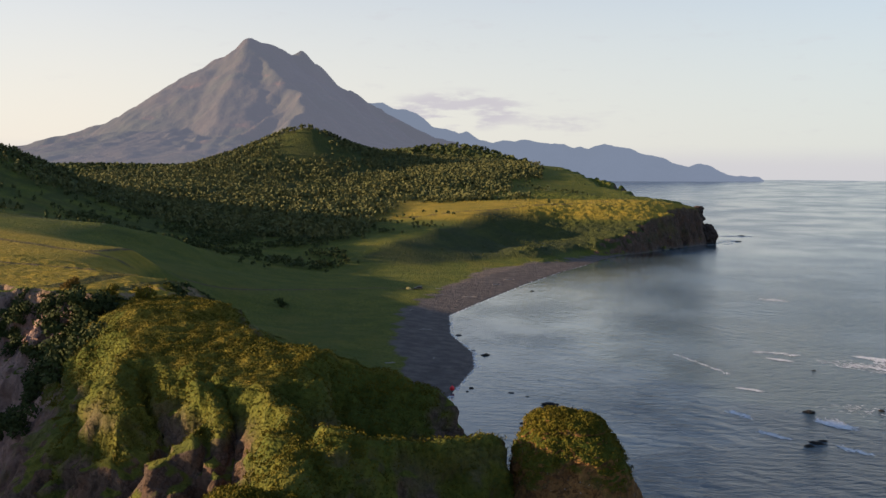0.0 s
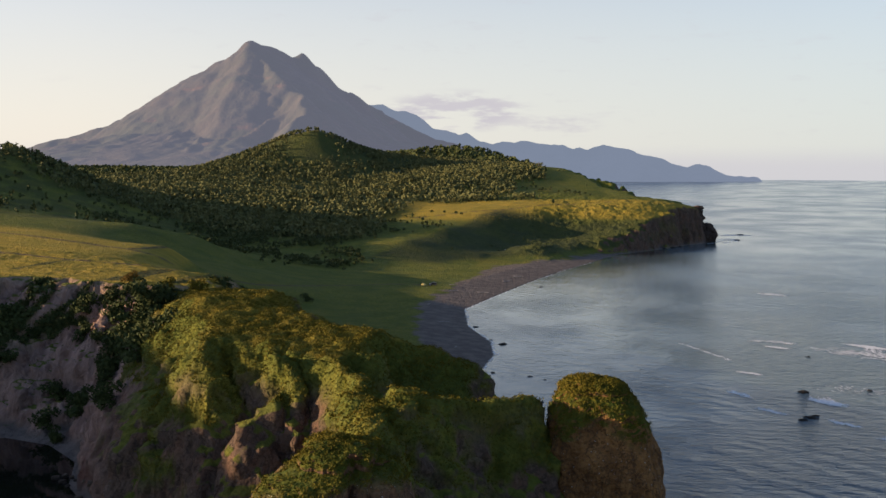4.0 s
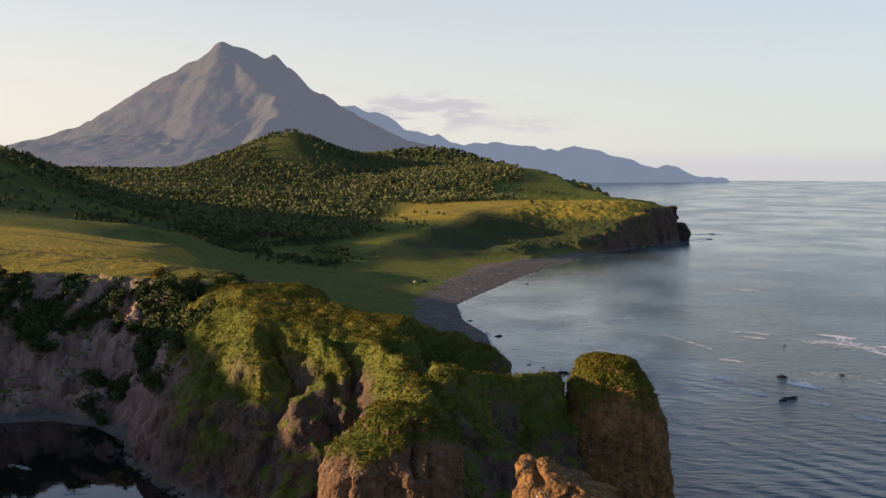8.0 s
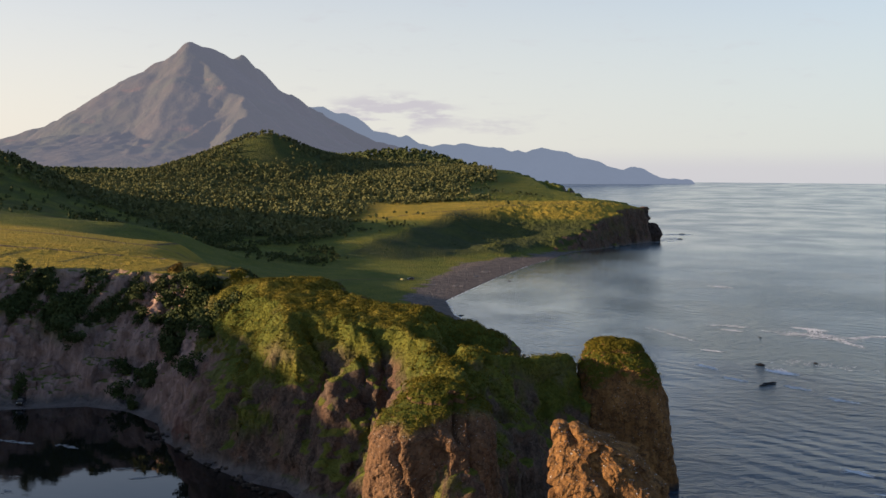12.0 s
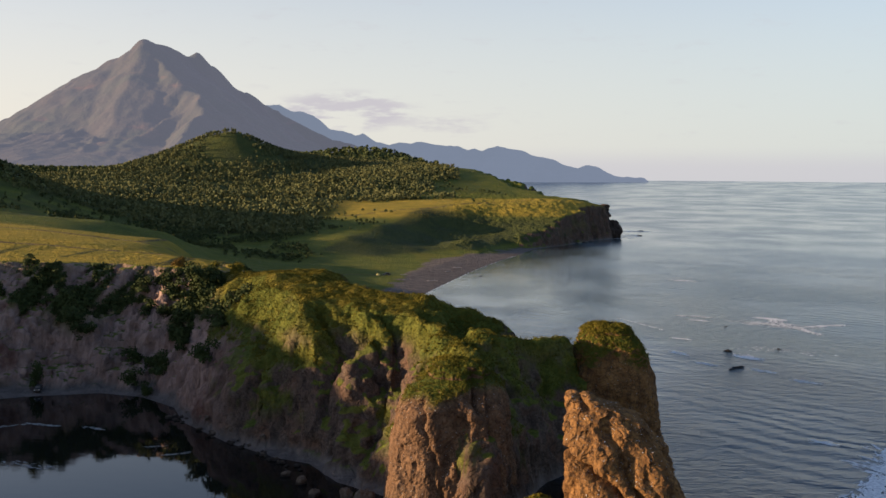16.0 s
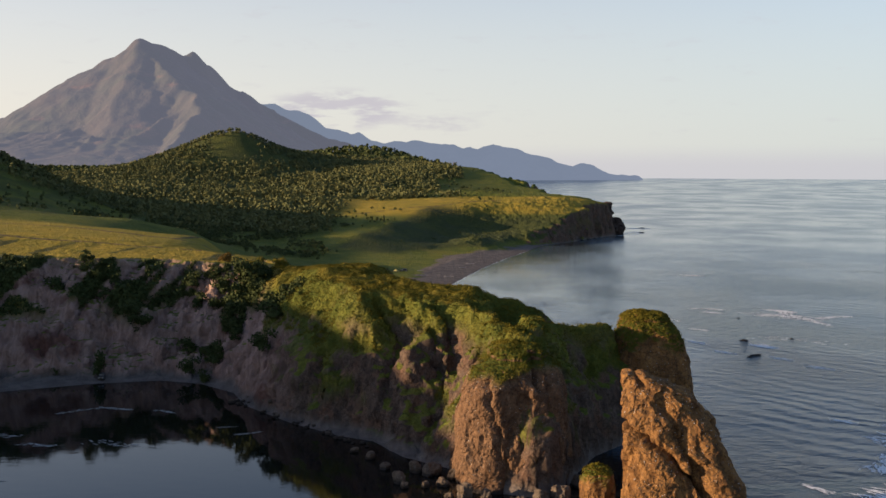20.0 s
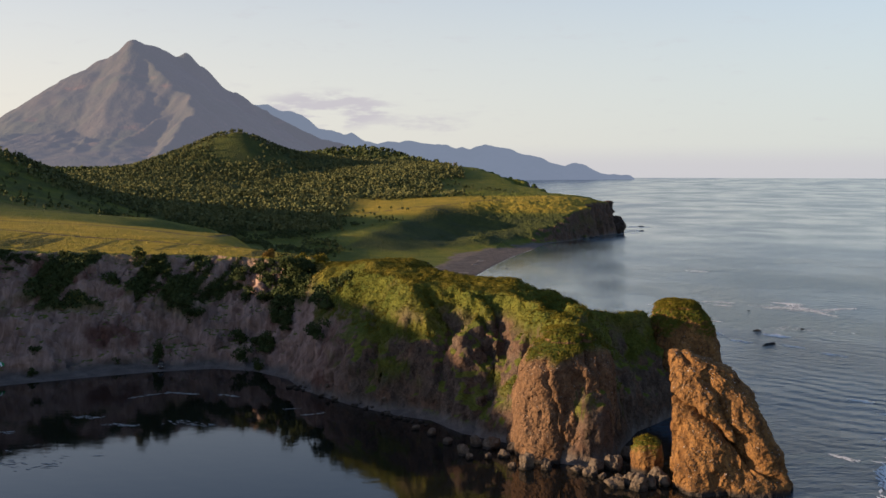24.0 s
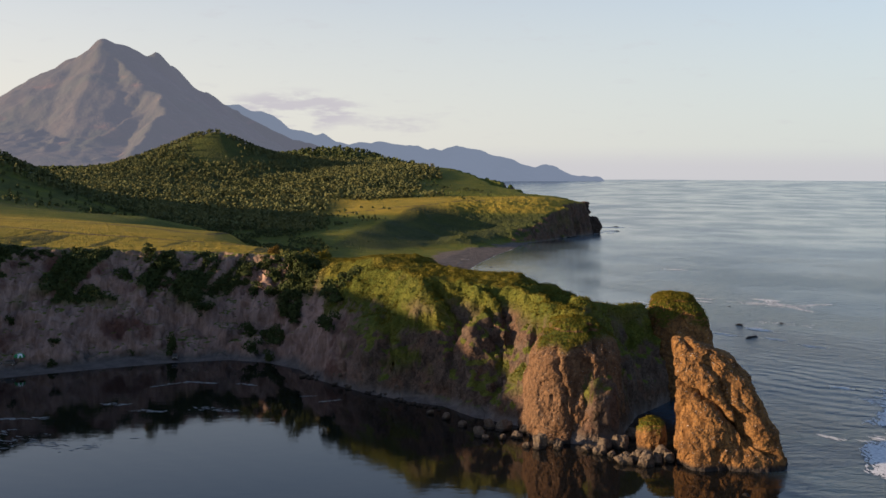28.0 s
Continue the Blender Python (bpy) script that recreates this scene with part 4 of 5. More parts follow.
def leaves(centre, radius, count, size, rng, conic=0.0, flat=0.6, upright=0.0):
    """Corners of four-sided leaf clumps strewn over crowns. centre (n, 3), radius (n, 3); conic from 0 (round) to 1 (pointed)."""
    n = len(centre)
    d = rng.normal(size=(n, count, 3))
    d[..., 2] = np.abs(d[..., 2]) * 1.0 - 0.35
    d /= np.linalg.norm(d, axis=-1, keepdims=True)
    r = rng.uniform(0.6, 1.08, (n, count, 1))
    p = d * r
    if conic:
        h = rng.uniform(0, 1, (n, count))
        k = (1 - h) ** 0.75 * rng.uniform(0.55, 1.1, (n, count))
        a = rng.uniform(0, 2 * math.pi, (n, count))
        cone = np.stack([np.cos(a) * k, np.sin(a) * k, h * 2 - 1], -1)
        pick = (rng.uniform(0, 1, (n, 1, 1)) < conic)
        p = np.where(pick, cone, p)
        d = np.where(pick, np.stack([np.cos(a), np.sin(a), 0.35 + 0 * a], -1) / 1.06, d)
    pos = centre[:, None] + p * radius[:, None]
    nor = d + flat * rng.normal(size=d.shape)
    nor[..., 2] *= 1 - upright
    nor /= np.linalg.norm(nor, axis=-1, keepdims=True)
    t1 = np.cross(nor, rng.normal(size=d.shape))
    t1 /= np.linalg.norm(t1, axis=-1, keepdims=True)
    t2 = np.cross(nor, t1)
    s = (size * rng.uniform(0.6, 1.4, (n, count)) * (radius.mean(1) / radius.mean())[:, None] ** 0.5)[..., None]
    q = np.stack([pos - t1 * s - t2 * s * 0.55, pos + t1 * s * 0.9 - t2 * s * 0.7, pos + t1 * s * 1.1 + t2 * s * 0.6, pos - t1 * s * 0.7 + t2 * s * 0.8], 2)
    return q.reshape(-1, 3)


def trunks(base, height, thick):
    """Tapered four-sided trunks."""
    n = len(base)
    a = np.arange(4) * math.pi / 2
    ring = np.stack([np.cos(a), np.sin(a), 0 * a], -1)[None]
    lo = base[:, None] + ring * thick[:, None, None]
    hi = base[:, None] + ring * thick[:, None, None] * 0.35 + np.array([0, 0, 1.0]) * height[:, None, None]
    return np.concatenate([np.stack([lo[:, k], lo[:, (k + 1) % 4], hi[:, (k + 1) % 4], hi[:, k]], 1)[:, None] for k in range(4)], 1).reshape(-1, 3)


def quad_mesh(name, corners, material, flat=True):
    me = fast_mesh(name, corners, np.arange(len(corners)).reshape(-1, 4), flat)
    me.materials.append(material)
    return me


def woods(name, x, y, rng, high, count, size, conic, leaf, label, category, flat=0.6):
    """A wood of many trees standing on the ground at x, y."""
    z = terrain(x, y)[0]
    ok = (z > 2.2)
    x, y, z = x[ok], y[ok], z[ok]
    h = high * rng.uniform(0.65, 1.3, len(x))
    w = h * rng.uniform(0.32, 0.50, len(x))
    c = np.stack([x, y, z + h * 0.58], 1)
    q = leaves(c, np.stack([w, w, h * 0.46], 1), count, size, rng, conic, flat)
    t = trunks(np.stack([x, y, z - 0.3], 1), h * 0.5, h * 0.022)
    me = fast_mesh(name, np.r_[q, t], np.arange(len(q) + len(t)).reshape(-1, 4), True)
    me.materials.append(leaf)
    me.materials.append(BARK)
    mi = np.zeros(len(me.polygons), np.int32)
    mi[len(q) // 4:] = 1
    me.polygons.foreach_set("material_index", mi)
    return tagged(new(name, me), label, category, kind="stuff")


def strewn(rng, n, x0, x1, y0, y1, mask):
    x, y = rng.uniform(x0, x1, n), rng.uniform(y0, y1, n)
    ok = rng.uniform(0, 1, n) < mask(x, y)
    return x[ok], y[ok]


def wooded(x, y):
    n = fbm(x / 90, y / 90, 0, 4, 90)
    m = smooth(700, 770, y + 50 * n) * smooth(-12, -62, x - 0.03 * (y - 1000) + 35 * n)
    m *= 1 - smooth(-155, -128, x) * smooth(1005, 975, y + 25 * n)
    grassy = np.exp(-(((x + 352) / 42) ** 2 + ((y - 1400) / 60) ** 2)) + np.exp(-(((x + 300) / 30) ** 2 + ((y - 1390) / 60) ** 2)) * 0.5
    gap = smooth(0.35, 0.6, fbm(x / 45, y / 45, 0, 3, 91)) * 0.75
    return np.clip(m * (1 - gap) * (1 - 1.2 * grassy), 0, 1)


rng = np.random.default_rng(11)
x, y = strewn(rng, 38000, -760, -10, 690, 1660, wooded)
woods("forest", x, y, rng, 5.0, 12, 0.95, 0.6, LEAF_WOOD, "dense mixed forest of dark conifers and birches on hills", "forest", 0.4)
x, y = strewn(rng, 7000, -1250, -20, 1600, 2700, lambda x, y: smooth(-20, -60, x + 0.1 * (y - 1600)) * (0.5 + 0.5 * smooth(-0.2, 0.2, fbm(x / 120, y / 120, 0, 3, 98))))
woods("far_woods", x, y, rng, 8.0, 7, 2.4, 0.3, LEAF_SHRUB, "hazy dark woods on the plain below the volcano", "forest", 0.35)
x, y = strewn(rng, 1500, -640, -200, 540, 980, lambda x, y: smooth(-225, -280, x + 0.1 * (y - 750)) * (0.4 + 0.6 * smooth(-0.1, 0.3, fbm(x / 50, y / 50, 0, 3, 92))))
woods("hillside_wood", x, y, rng, 4.0, 12, 0.75, 0.5, LEAF_SHRUB, "dark wood on a shaded hillside", "forest")
x, y = strewn(rng, 2600, -300, -85, 560, 800, lambda x, y: smooth(-105, -135, x + 0.12 * (y - 650)) * smooth(570, 625, y + 30 * fbm(x / 40, y / 40, 0, 2, 93)) * smooth(-0.25, 0.25, fbm(x / 28, y / 28, 0, 3, 94)))
woods("thicket", x, y, rng, 3.2, 20, 0.55, 0.0, LEAF_SHRUB, "low grey-green willow thicket on the valley floor", "bushes")


def below_terrace(x, y):
    edge = -103 + (y - 722) * 0.30
    return smooth(edge - 4, edge + 6, x) * smooth(1, 0.5, (x + 95) / 100 - (y - 668) / 90) * smooth(3.5, 6, terrain(x, y)[0]) * smooth(915, 890, y)


x, y = strewn(rng, 2200, -240, 40, 760, 1360, lambda x, y: (1 - below_terrace(x, y)) * 0.9 * smooth(0.15, 0.5, fbm(x / 30, y / 30, 0, 3, 95)) * (1 - 0.75 * smooth(840, 880, y) * smooth(980, 950, y)) * (terrain(x, y)[1] > 0.7))
woods("scrub", x, y, rng, 2.8, 18, 0.6, 0.0, LEAF_SHRUB, "scattered low scrub on the cape's grass", "bushes")


# Low bushes added to darken a slope that lies in shade.
x, y = strewn(rng, 120, -110, 30, 664, 915, below_terrace)
woods("slope_scrub", x, y, rng, 1.2, 12, 0.3, 0.0, LEAF_SHRUB, "sparse dark scrub added to darken the slope below the terrace", "bushes")


def on_mesh(ob, key, low, n, rng, keep):
    """Random corners of a mesh where an attribute is high."""
    me = ob.data
    co, at, no = np.empty(len(me.vertices) * 3, np.float32), np.empty(len(me.vertices), np.float32), np.empty(len(me.vertices) * 3, np.float32)
    me.vertices.foreach_get("co", co)
    me.vertices.foreach_get("normal", no)
    me.attributes[key].data.foreach_get("value", at)
    co, no = co.reshape(-1, 3).astype(float), no.reshape(-1, 3).astype(float)
    idx = np.flatnonzero((at > low) & keep(co, no))
    idx = rng.choice(idx, min(n, len(idx)), replace=False)
    return co[idx], no[idx], at[idx]


def off_track(c):
    return np.min([to_line(c[:, 0], c[:, 1], line) - w for w, line in TRACKS], axis=0) > 0.4


# tall herbs and grass on the headland
c, n, a = on_mesh(headland, "veg", 0.55, 30000, rng, lambda c, n: (c[:, 0] > -100) & (c[:, 2] > 4) & (c[:, 1] < 300))
size = rng.uniform(0.2, 0.6, len(c)) * (0.7 + 0.5 * np.clip(fbm(c[:, 0] / 6, c[:, 1] / 6, 0, 2, 96) + 0.5, 0, 1.2))
q = leaves(c + n * 0.05, np.stack([size, size, size * 0.8], 1), 9, 0.085, rng, upright=0.75, flat=0.4)
herbs = tagged(new("herbs", quad_mesh("herbs", q, LEAF_HERB)), "tall yellow-green herbs and grass covering the headland", "plants", kind="stuff")
c, n, a = on_mesh(headland, "veg", 0.6, 1800, rng, lambda c, n: (c[:, 0] > -98) & (c[:, 2] > 6) & (c[:, 1] < 275) & (n[:, 2] > 0.35) & (fbm(c[:, 0] / 7, c[:, 1] / 7, 0, 3, 97) > 0.0))
size = rng.uniform(0.35, 0.8, len(c))
q = leaves(c + n * 0.1, np.stack([size, size, size * 0.75], 1), 26, 0.10, rng, flat=0.5)
tagged(new("bushes", quad_mesh("bushes", q, LEAF_HERB)), "low rounded yellow-green bushes among the headland's herbs", "bushes", kind="stuff")
c, n, a = on_mesh(headland, "dry", 0.4, 6000, rng, lambda c, n: (c[:, 2] > 24) & (n[:, 2] > 0.7) & off_track(c))
size = rng.uniform(0.25, 0.5, len(c))
q = leaves(c - n * 0.1, np.stack([size * 1.6, size, size * 0.3], 1), 6, 0.10, rng, upright=0.1)
tagged(new("grass", quad_mesh("grass", q, LEAF_GRASS)), "dry golden grass on the clifftop plateau", "grass", kind="stuff")
c, n, a = on_mesh(valley, "dry", 0.4, 2500, rng, lambda c, n: (c[:, 2] > 24) & (c[:, 1] < 470) & (n[:, 2] > 0.7) & off_track(c))
size = rng.uniform(0.3, 0.6, len(c))
q = leaves(c - n * 0.1, np.stack([size * 1.6, size, size * 0.3], 1), 6, 0.12, rng, upright=0.1)
tagged(new("grass", quad_mesh("grass", q, LEAF_GRASS)), "dry golden grass on the far part of the plateau", "grass", kind="stuff")
c, n, a = on_mesh(valley, "dry", 0.4, 3000, rng, lambda c, n: (c[:, 1] > 800) & (n[:, 2] > 0.6))
size = rng.uniform(0.8, 1.6, len(c))
q = leaves(c - n * 0.4, np.stack([size * 2, size, size * 0.3], 1), 6, 0.3, rng, upright=0.1)
tagged(new("grass", quad_mesh("grass", q, LEAF_GRASS)), "golden grass on the cape's sunlit terrace", "grass", kind="stuff")
c, n, a = on_mesh(headland, "veg", 0.6, 8000, rng, lambda c, n: (c[:, 0] < -92) & (c[:, 2] > 5) & (n[:, 2] < 0.85))
size = rng.uniform(0.6, 1.5, len(c))
q = leaves(c, np.stack([size, size, size * 0.8], 1), 8, 0.34, rng, flat=0.35)
tagged(new("cliff_herbs", quad_mesh("cliff_herbs", q, LEAF_ALDER)), "dark green plants clinging to the bare cliff", "plants", kind="stuff")


def shrub_mesh(name, seed, leaf, count=900):
    """Crown of several leafy lobes, one metre in radius."""
    r = np.random.default_rng(seed)
    lobes = r.normal(size=(9, 3)) * (0.42, 0.42, 0.28) + (0, 0, 0.62)
    rad = r.uniform(0.3, 0.52, 9)
    return quad_mesh(name, leaves(lobes, np.stack([rad, rad, rad * 0.9], 1), count // 9 + 6, 0.06, r), leaf)


def stems_mesh(name, seed):
    bm = bmesh.new()
    r = random.Random(seed)
    for k in range(5):
        a, tilt = k * 1.3 + r.random(), r.uniform(0.15, 0.5)
        top = Vector((math.cos(a) * tilt, math.sin(a) * tilt, r.uniform(0.5, 0.8)))
        m = Matrix.Translation(top * 0.5 - Vector((0, 0, 0.08))) @ top.to_track_quat('Z', 'Y').to_matrix().to_4x4()
        bmesh.ops.create_cone(bm, cap_ends=True, segments=6, radius1=0.05, radius2=0.018, depth=top.length + 0.15, matrix=m)
    me = bpy.data.meshes.new(name)
    bm.to_mesh(me)
    bm.free()
    me.materials.append(BARK)
    return me


CROWNS = [shrub_mesh("crown", 30 + k, LEAF_ALDER) for k in range(4)]
CROWN_RUST, CROWN_LIGHT = shrub_mesh("crown", 40, LEAF_RUST), shrub_mesh("crown", 41, LEAF_HERB)
STEMS = [stems_mesh("stem", 50 + k) for k in range(2)]


def shrub(place, radius, k, label, name="shrub", crown=None, tall=1.0, group=""):
    e = tagged(new(name), label, "shrub" if name == "shrub" else name, group)
    e.location = place
    e.rotation_euler = (0, 0, k * 2.1)
    for nm, me in (("crown", crown or CROWNS[k % 4]), ("stem", STEMS[k % 2])):
        o = part(nm, me, None, e)
        o.scale = (radius, radius, radius * tall)
    return e


def ground_at(x, y):
    return float(terrain(np.array([float(x)]), np.array([float(y)]))[0][0])


CLIFF_SHRUBS = [(-183, 225, 3.4), (-165, 238, 4.2), (-158, 234, 3.6), (-154, 246, 3), (-147, 245, 3.2), (-136, 229, 4.6), (-138, 231, 3.6), (-134, 242, 3.4),
                (-117, 241, 4), (-121, 251, 4.6), (-115, 252, 4), (-108, 246, 5.2), (-103, 237, 6), (-99, 229, 6), (-97, 239, 5.6), (-105, 228, 5), (-107, 218, 2.8),
                (-179, 196, 2.4), (-196, 207, 3.8), (-156, 209, 2), (-178, 192, 2), (-83, 199, 6), (-79, 202, 5), (-84, 186, 4.4), (-150, 240, 3.0), (-101, 244, 5), (-96, 246, 5), (-106, 252, 4.5), (-94, 232, 5), (-101, 222, 4.5), (-110, 238, 4), (-125, 246, 3.6), (-160, 250, 3.2), (-175, 246, 2.8), (-109, 221, 4.6), (-113, 213, 4), (-104, 213, 4.4), (-117, 226, 4.2), (-99, 217, 4.2), (-108, 206, 3)]
for k, (x, y, r) in enumerate(CLIFF_SHRUBS):
    shrub((x, y, ground_at(x, y) - 0.25 * r), r, k, "dark green alder shrub clinging to the bare cliff", group="shrubs on the cliff")
lip = np.random.default_rng(8)
for k in range(44):
    x = lip.uniform(-226, -92)
    if -176 < x < -152 or -132 < x < -122:
        continue
    ys = np.arange(190.0, 300.0, 0.5)
    zs = terrain(np.full(len(ys), x), ys)[0]
    y = ys[np.argmax(zs > (0.94 - 0.16 * lip.uniform(0, 1) ** 2) * zs.max())]
    r = lip.uniform(1.6, 3.0)
    shrub((x, y, ground_at(x, y) - 0.45 * r), r, k, "dark green alder shrub under the plateau's grassy lip", group="shrubs under the lip", tall=0.8)
shrub((-142, 211, ground_at(-142, 211) - 0.3), 3.0, 2, "lone round dark green tree at the cliff's foot", "tree", tall=1.7)
shrub((-106, 445, ground_at(-106, 445) - 0.2), 3.2, 1, "dark round bush alone on the meadow")
shrub((-112, 262, ground_at(-112, 262) - 0.5), 3.2, 3, "rust-tinged bush on the edge of the cliff", crown=CROWN_RUST)
shrub((-100, 258, ground_at(-100, 258) - 0.6), 3.0, 1, "yellow-green bush on the edge of the cliff", crown=CROWN_LIGHT)
shrub((-92, 262, ground_at(-92, 262) - 0.6), 3.4, 2, "yellow-green bush on the edge of the cliff", crown=CROWN_LIGHT)


def cap_of(ob, name, label, low, n, radius, leaf=LEAF_HERB):
    """Grass cap on a rock, as its part."""
    c, no, a = on_mesh(ob, "veg", low, n, rng, lambda c, n: n[:, 2] > 0.25)
    s = rng.uniform(0.6, 1.2, len(c)) * radius
    me = quad_mesh(name, leaves(c, np.stack([s, s, s * 0.8], 1), 13, 0.085, rng, upright=0.65, flat=0.4), leaf)
    return part(name, me, leaf, ob, label)


cap_of(knob, "grass_cap", "thick yellow-green grass cap", 0.5, 2200, 0.55)
cap_of(bluff, "grass_cap", "yellow-green grass on the rock's shoulder", 0.5, 1500, 0.55)


# ---- boulders and sea rocks ----
def boulder_mesh(name, seed, squash=0.8, mat=None):
    bm = bmesh.new()
    bmesh.ops.create_icosphere(bm, subdivisions=4, radius=1.0)
    r = random.Random(seed)
    for k in range(9):
        n = Vector((r.gauss(0, 1), r.gauss(0, 1), r.gauss(0, 0.8))).normalized()
        cut = r.uniform(0.62, 0.85)
        for v in bm.verts:
            if v.co.dot(n) > cut:
                v.co -= n * (v.co.dot(n) - cut) * 0.92
    co = np.array([v.co for v in bm.verts])
    f = fbm(co[:, 0] * 0.9 + seed, co[:, 1] * 0.9, co[:, 2] * 0.9, 3, seed) * 0.30 - 0.22 * np.abs(fbm(co[:, 0] * 1.7, co[:, 1] * 1.7 + seed, co[:, 2] * 1.7, 3, seed + 1)) + 0.05 * fbm(co[:, 0] * 6, co[:, 1] * 6, co[:, 2] * 6, 2, seed + 2)
    for v, k in zip(bm.verts, f):
        v.co *= 1 + k
        v.co.z *= squash
    for p in bm.faces:
        p.smooth = False
    me = bpy.data.meshes.new(name)
    bm.to_mesh(me)
    bm.free()
    me.materials.append(mat or BOULDER)
    return me


def boulder_material(name, a, b, spot):
    m = Mat(name, 0.9)
    c = m.mix(m.ramp(m.noise(0.8, 6, 0.65), 0.3, 0.7), a, b)
    c = m.mix(m.ramp(m.noise(2.6, 5), 0.58, 0.7), c, spot)
    c = m.mix(m.ramp(m.split(m.pos)[2], 0.3, 0.9, 0.85, 0.0), c, (0.02, 0.018, 0.016))
    m.colour(c)
    m.bump(m.noise(1.8, 7, 0.7), 0.7, 0.3)
    return m.m


BOULDER = boulder_material("boulder_stone", (0.07, 0.052, 0.038), (0.135, 0.105, 0.078), (0.16, 0.135, 0.11))
REEF = boulder_material("reef_stone", (0.02, 0.019, 0.018), (0.045, 0.04, 0.037), (0.06, 0.055, 0.05))
BOULDERS = [boulder_mesh("boulder", 100 + 7 * k, 0.8) for k in range(5)]
REEFS = [boulder_mesh("sea_rock", 150 + 7 * k, 0.45, REEF) for k in range(3)]
FOOT = [(-40.2, 99.9, 3.6), (-33.6, 106, 4.6), (-39, 96, 2), (-34.8, 96.5, 2.1), (-27, 103, 5), (-26.4, 89, 5), (-29.3, 89, 2.1), (-10.6, 87.5, 4.2), (-6.7, 87.5, 5),
        (-8.8, 74.8, 3.6), (-4.1, 73, 4.6), (1.2, 80, 4.6), (-10.7, 80.8, 1.9), (-3, 79, 3), (-7, 80, 2.4), (-37, 108, 3.6), (-44, 110, 2.6), (-1.5, 97, 4), (-48, 118, 2.8), (-52, 124, 2.2), (-5.5, 76.5, 3.8), (-12.5, 83, 3.4), (2.2, 76.5, 3.4), (-1.2, 74, 3.2), (-15, 85.5, 2.8), (-22, 88, 3.2), (-31, 98, 3.0)]
for k, (x, y, w) in enumerate(FOOT):
    x, y = x - 0.7, y + 1.6
    o = tagged(new("boulder", BOULDERS[k % 5]), "brown fallen boulder in the water at the cliff's foot", "boulder", "boulders at the cliff's foot")
    o.location, o.scale, o.rotation_euler = (x, y, w * 0.16), (w * 0.55, w * 0.5, w * 0.62), (0, 0, 1.7 * k)
small = np.random.default_rng(5)
for k in range(46):
    t = small.uniform(0, 1)
    x, y = -92 + 44 * t + small.normal() * 1.4, 178 - 50 * t + small.normal() * 1.4
    w = small.uniform(0.7, 1.9)
    o = tagged(new("boulder", BOULDERS[k % 5]), "small grey-brown boulder on the rocky shore", "boulder", "boulders along the shore")
    o.location, o.scale, o.rotation_euler = (x, y, max(0.1, ground_at(x, y) + 0.1)), (w * 0.55, w * 0.55, w * 0.5), (0, 0, 2.3 * k)
block = tagged(new("rock_block", column("rock_block", [(-1.5, -0.5, 88.5, 3.4, 3.2, 10), (3, -0.5, 88.6, 3.1, 3, 10), (6, -0.4, 88.8, 2.4, 2.4, 10)], 48, 40, 0.45, 120, 5.0, 1.0)),
               "ochre rock block topped with grass beside the sea rock", "rock")
cap_of(block, "grass_cap", "yellow-green grass tuft", 0.4, 160, 0.5)
OUT = [(-24.6, 410, 2.6), (-15.2, 375.8, 1.6), (-10, 367, 4), (-9.6, 309, 2.2), (-10.2, 304, 1.4), (2.9, 304.3, 1.8), (7.7, 299.7, 1.2), (14.3, 290, 5), (-1.3, 573, 3), (7.7, 267, 1.6),
       (84, 292, 4.2), (78.5, 258, 3.4), (76, 255, 2.4), (80.5, 260.5, 2.2), (99, 356, 2), (104, 297, 2.4), (10.2, 52.4, 2.2), (196, 1138, 7), (178, 1040, 6), (104, 917, 7), (96, 905, 5), (112, 930, 6), (88, 900, 4)]
for k, (x, y, w) in enumerate(OUT):
    x = x + 0.0043 * y + 0.03 * max(x, 0)
    o = tagged(new("sea_rock", REEFS[k % 3]), "low black rock awash in the sea", "rock", "rocks awash")
    o.location, o.scale, o.rotation_euler = (x, y, 0.02 * w), (w * 0.6, w * 0.42, w * 0.26), (0, 0, 0.5 * k)
for k, (lv, label) in enumerate([([(-2, 137, 1018, 16, 14, 20), (12, 138, 1019, 13.5, 12, 20), (22, 140, 1020, 10.5, 10, 20), (28, 143, 1021, 6.5, 7, 20), (32, 145, 1021, 3.6, 4, 20)], "weathered rock spire at the cape's end, darkened as if in shade"),
                                 ([(-2, 150, 1006, 11.5, 11, 0), (8, 151, 1006, 11, 10, 0), (13, 152, 1007, 8.4, 8, 0), (15, 152, 1007, 6.5, 6, 0)], "rounded rock at the cape's tip, darkened as if in shade")]):
    me = column("cape_rock", lv, 72, 60, 1.7, 130 + 9 * k, 1e9, 0.6, 1.5, SHADED_ROCK)
    tagged(new("cape_rock", me), label, "rock")

# ---- foam ----
FOAM_M = Mat("sea_foam", 0.6)
FOAM_M.colour(FOAM_M.mix(FOAM_M.ramp(FOAM_M.noise(1.2, 5), 0.3, 0.7), (0.45, 0.46, 0.48), (0.78, 0.78, 0.77)))
FOAM = FOAM_M.m
DIM_FOAM = plain_material("thin_foam", (0.17, 0.165, 0.15), (0.36, 0.35, 0.33), 0.7, 1.5)


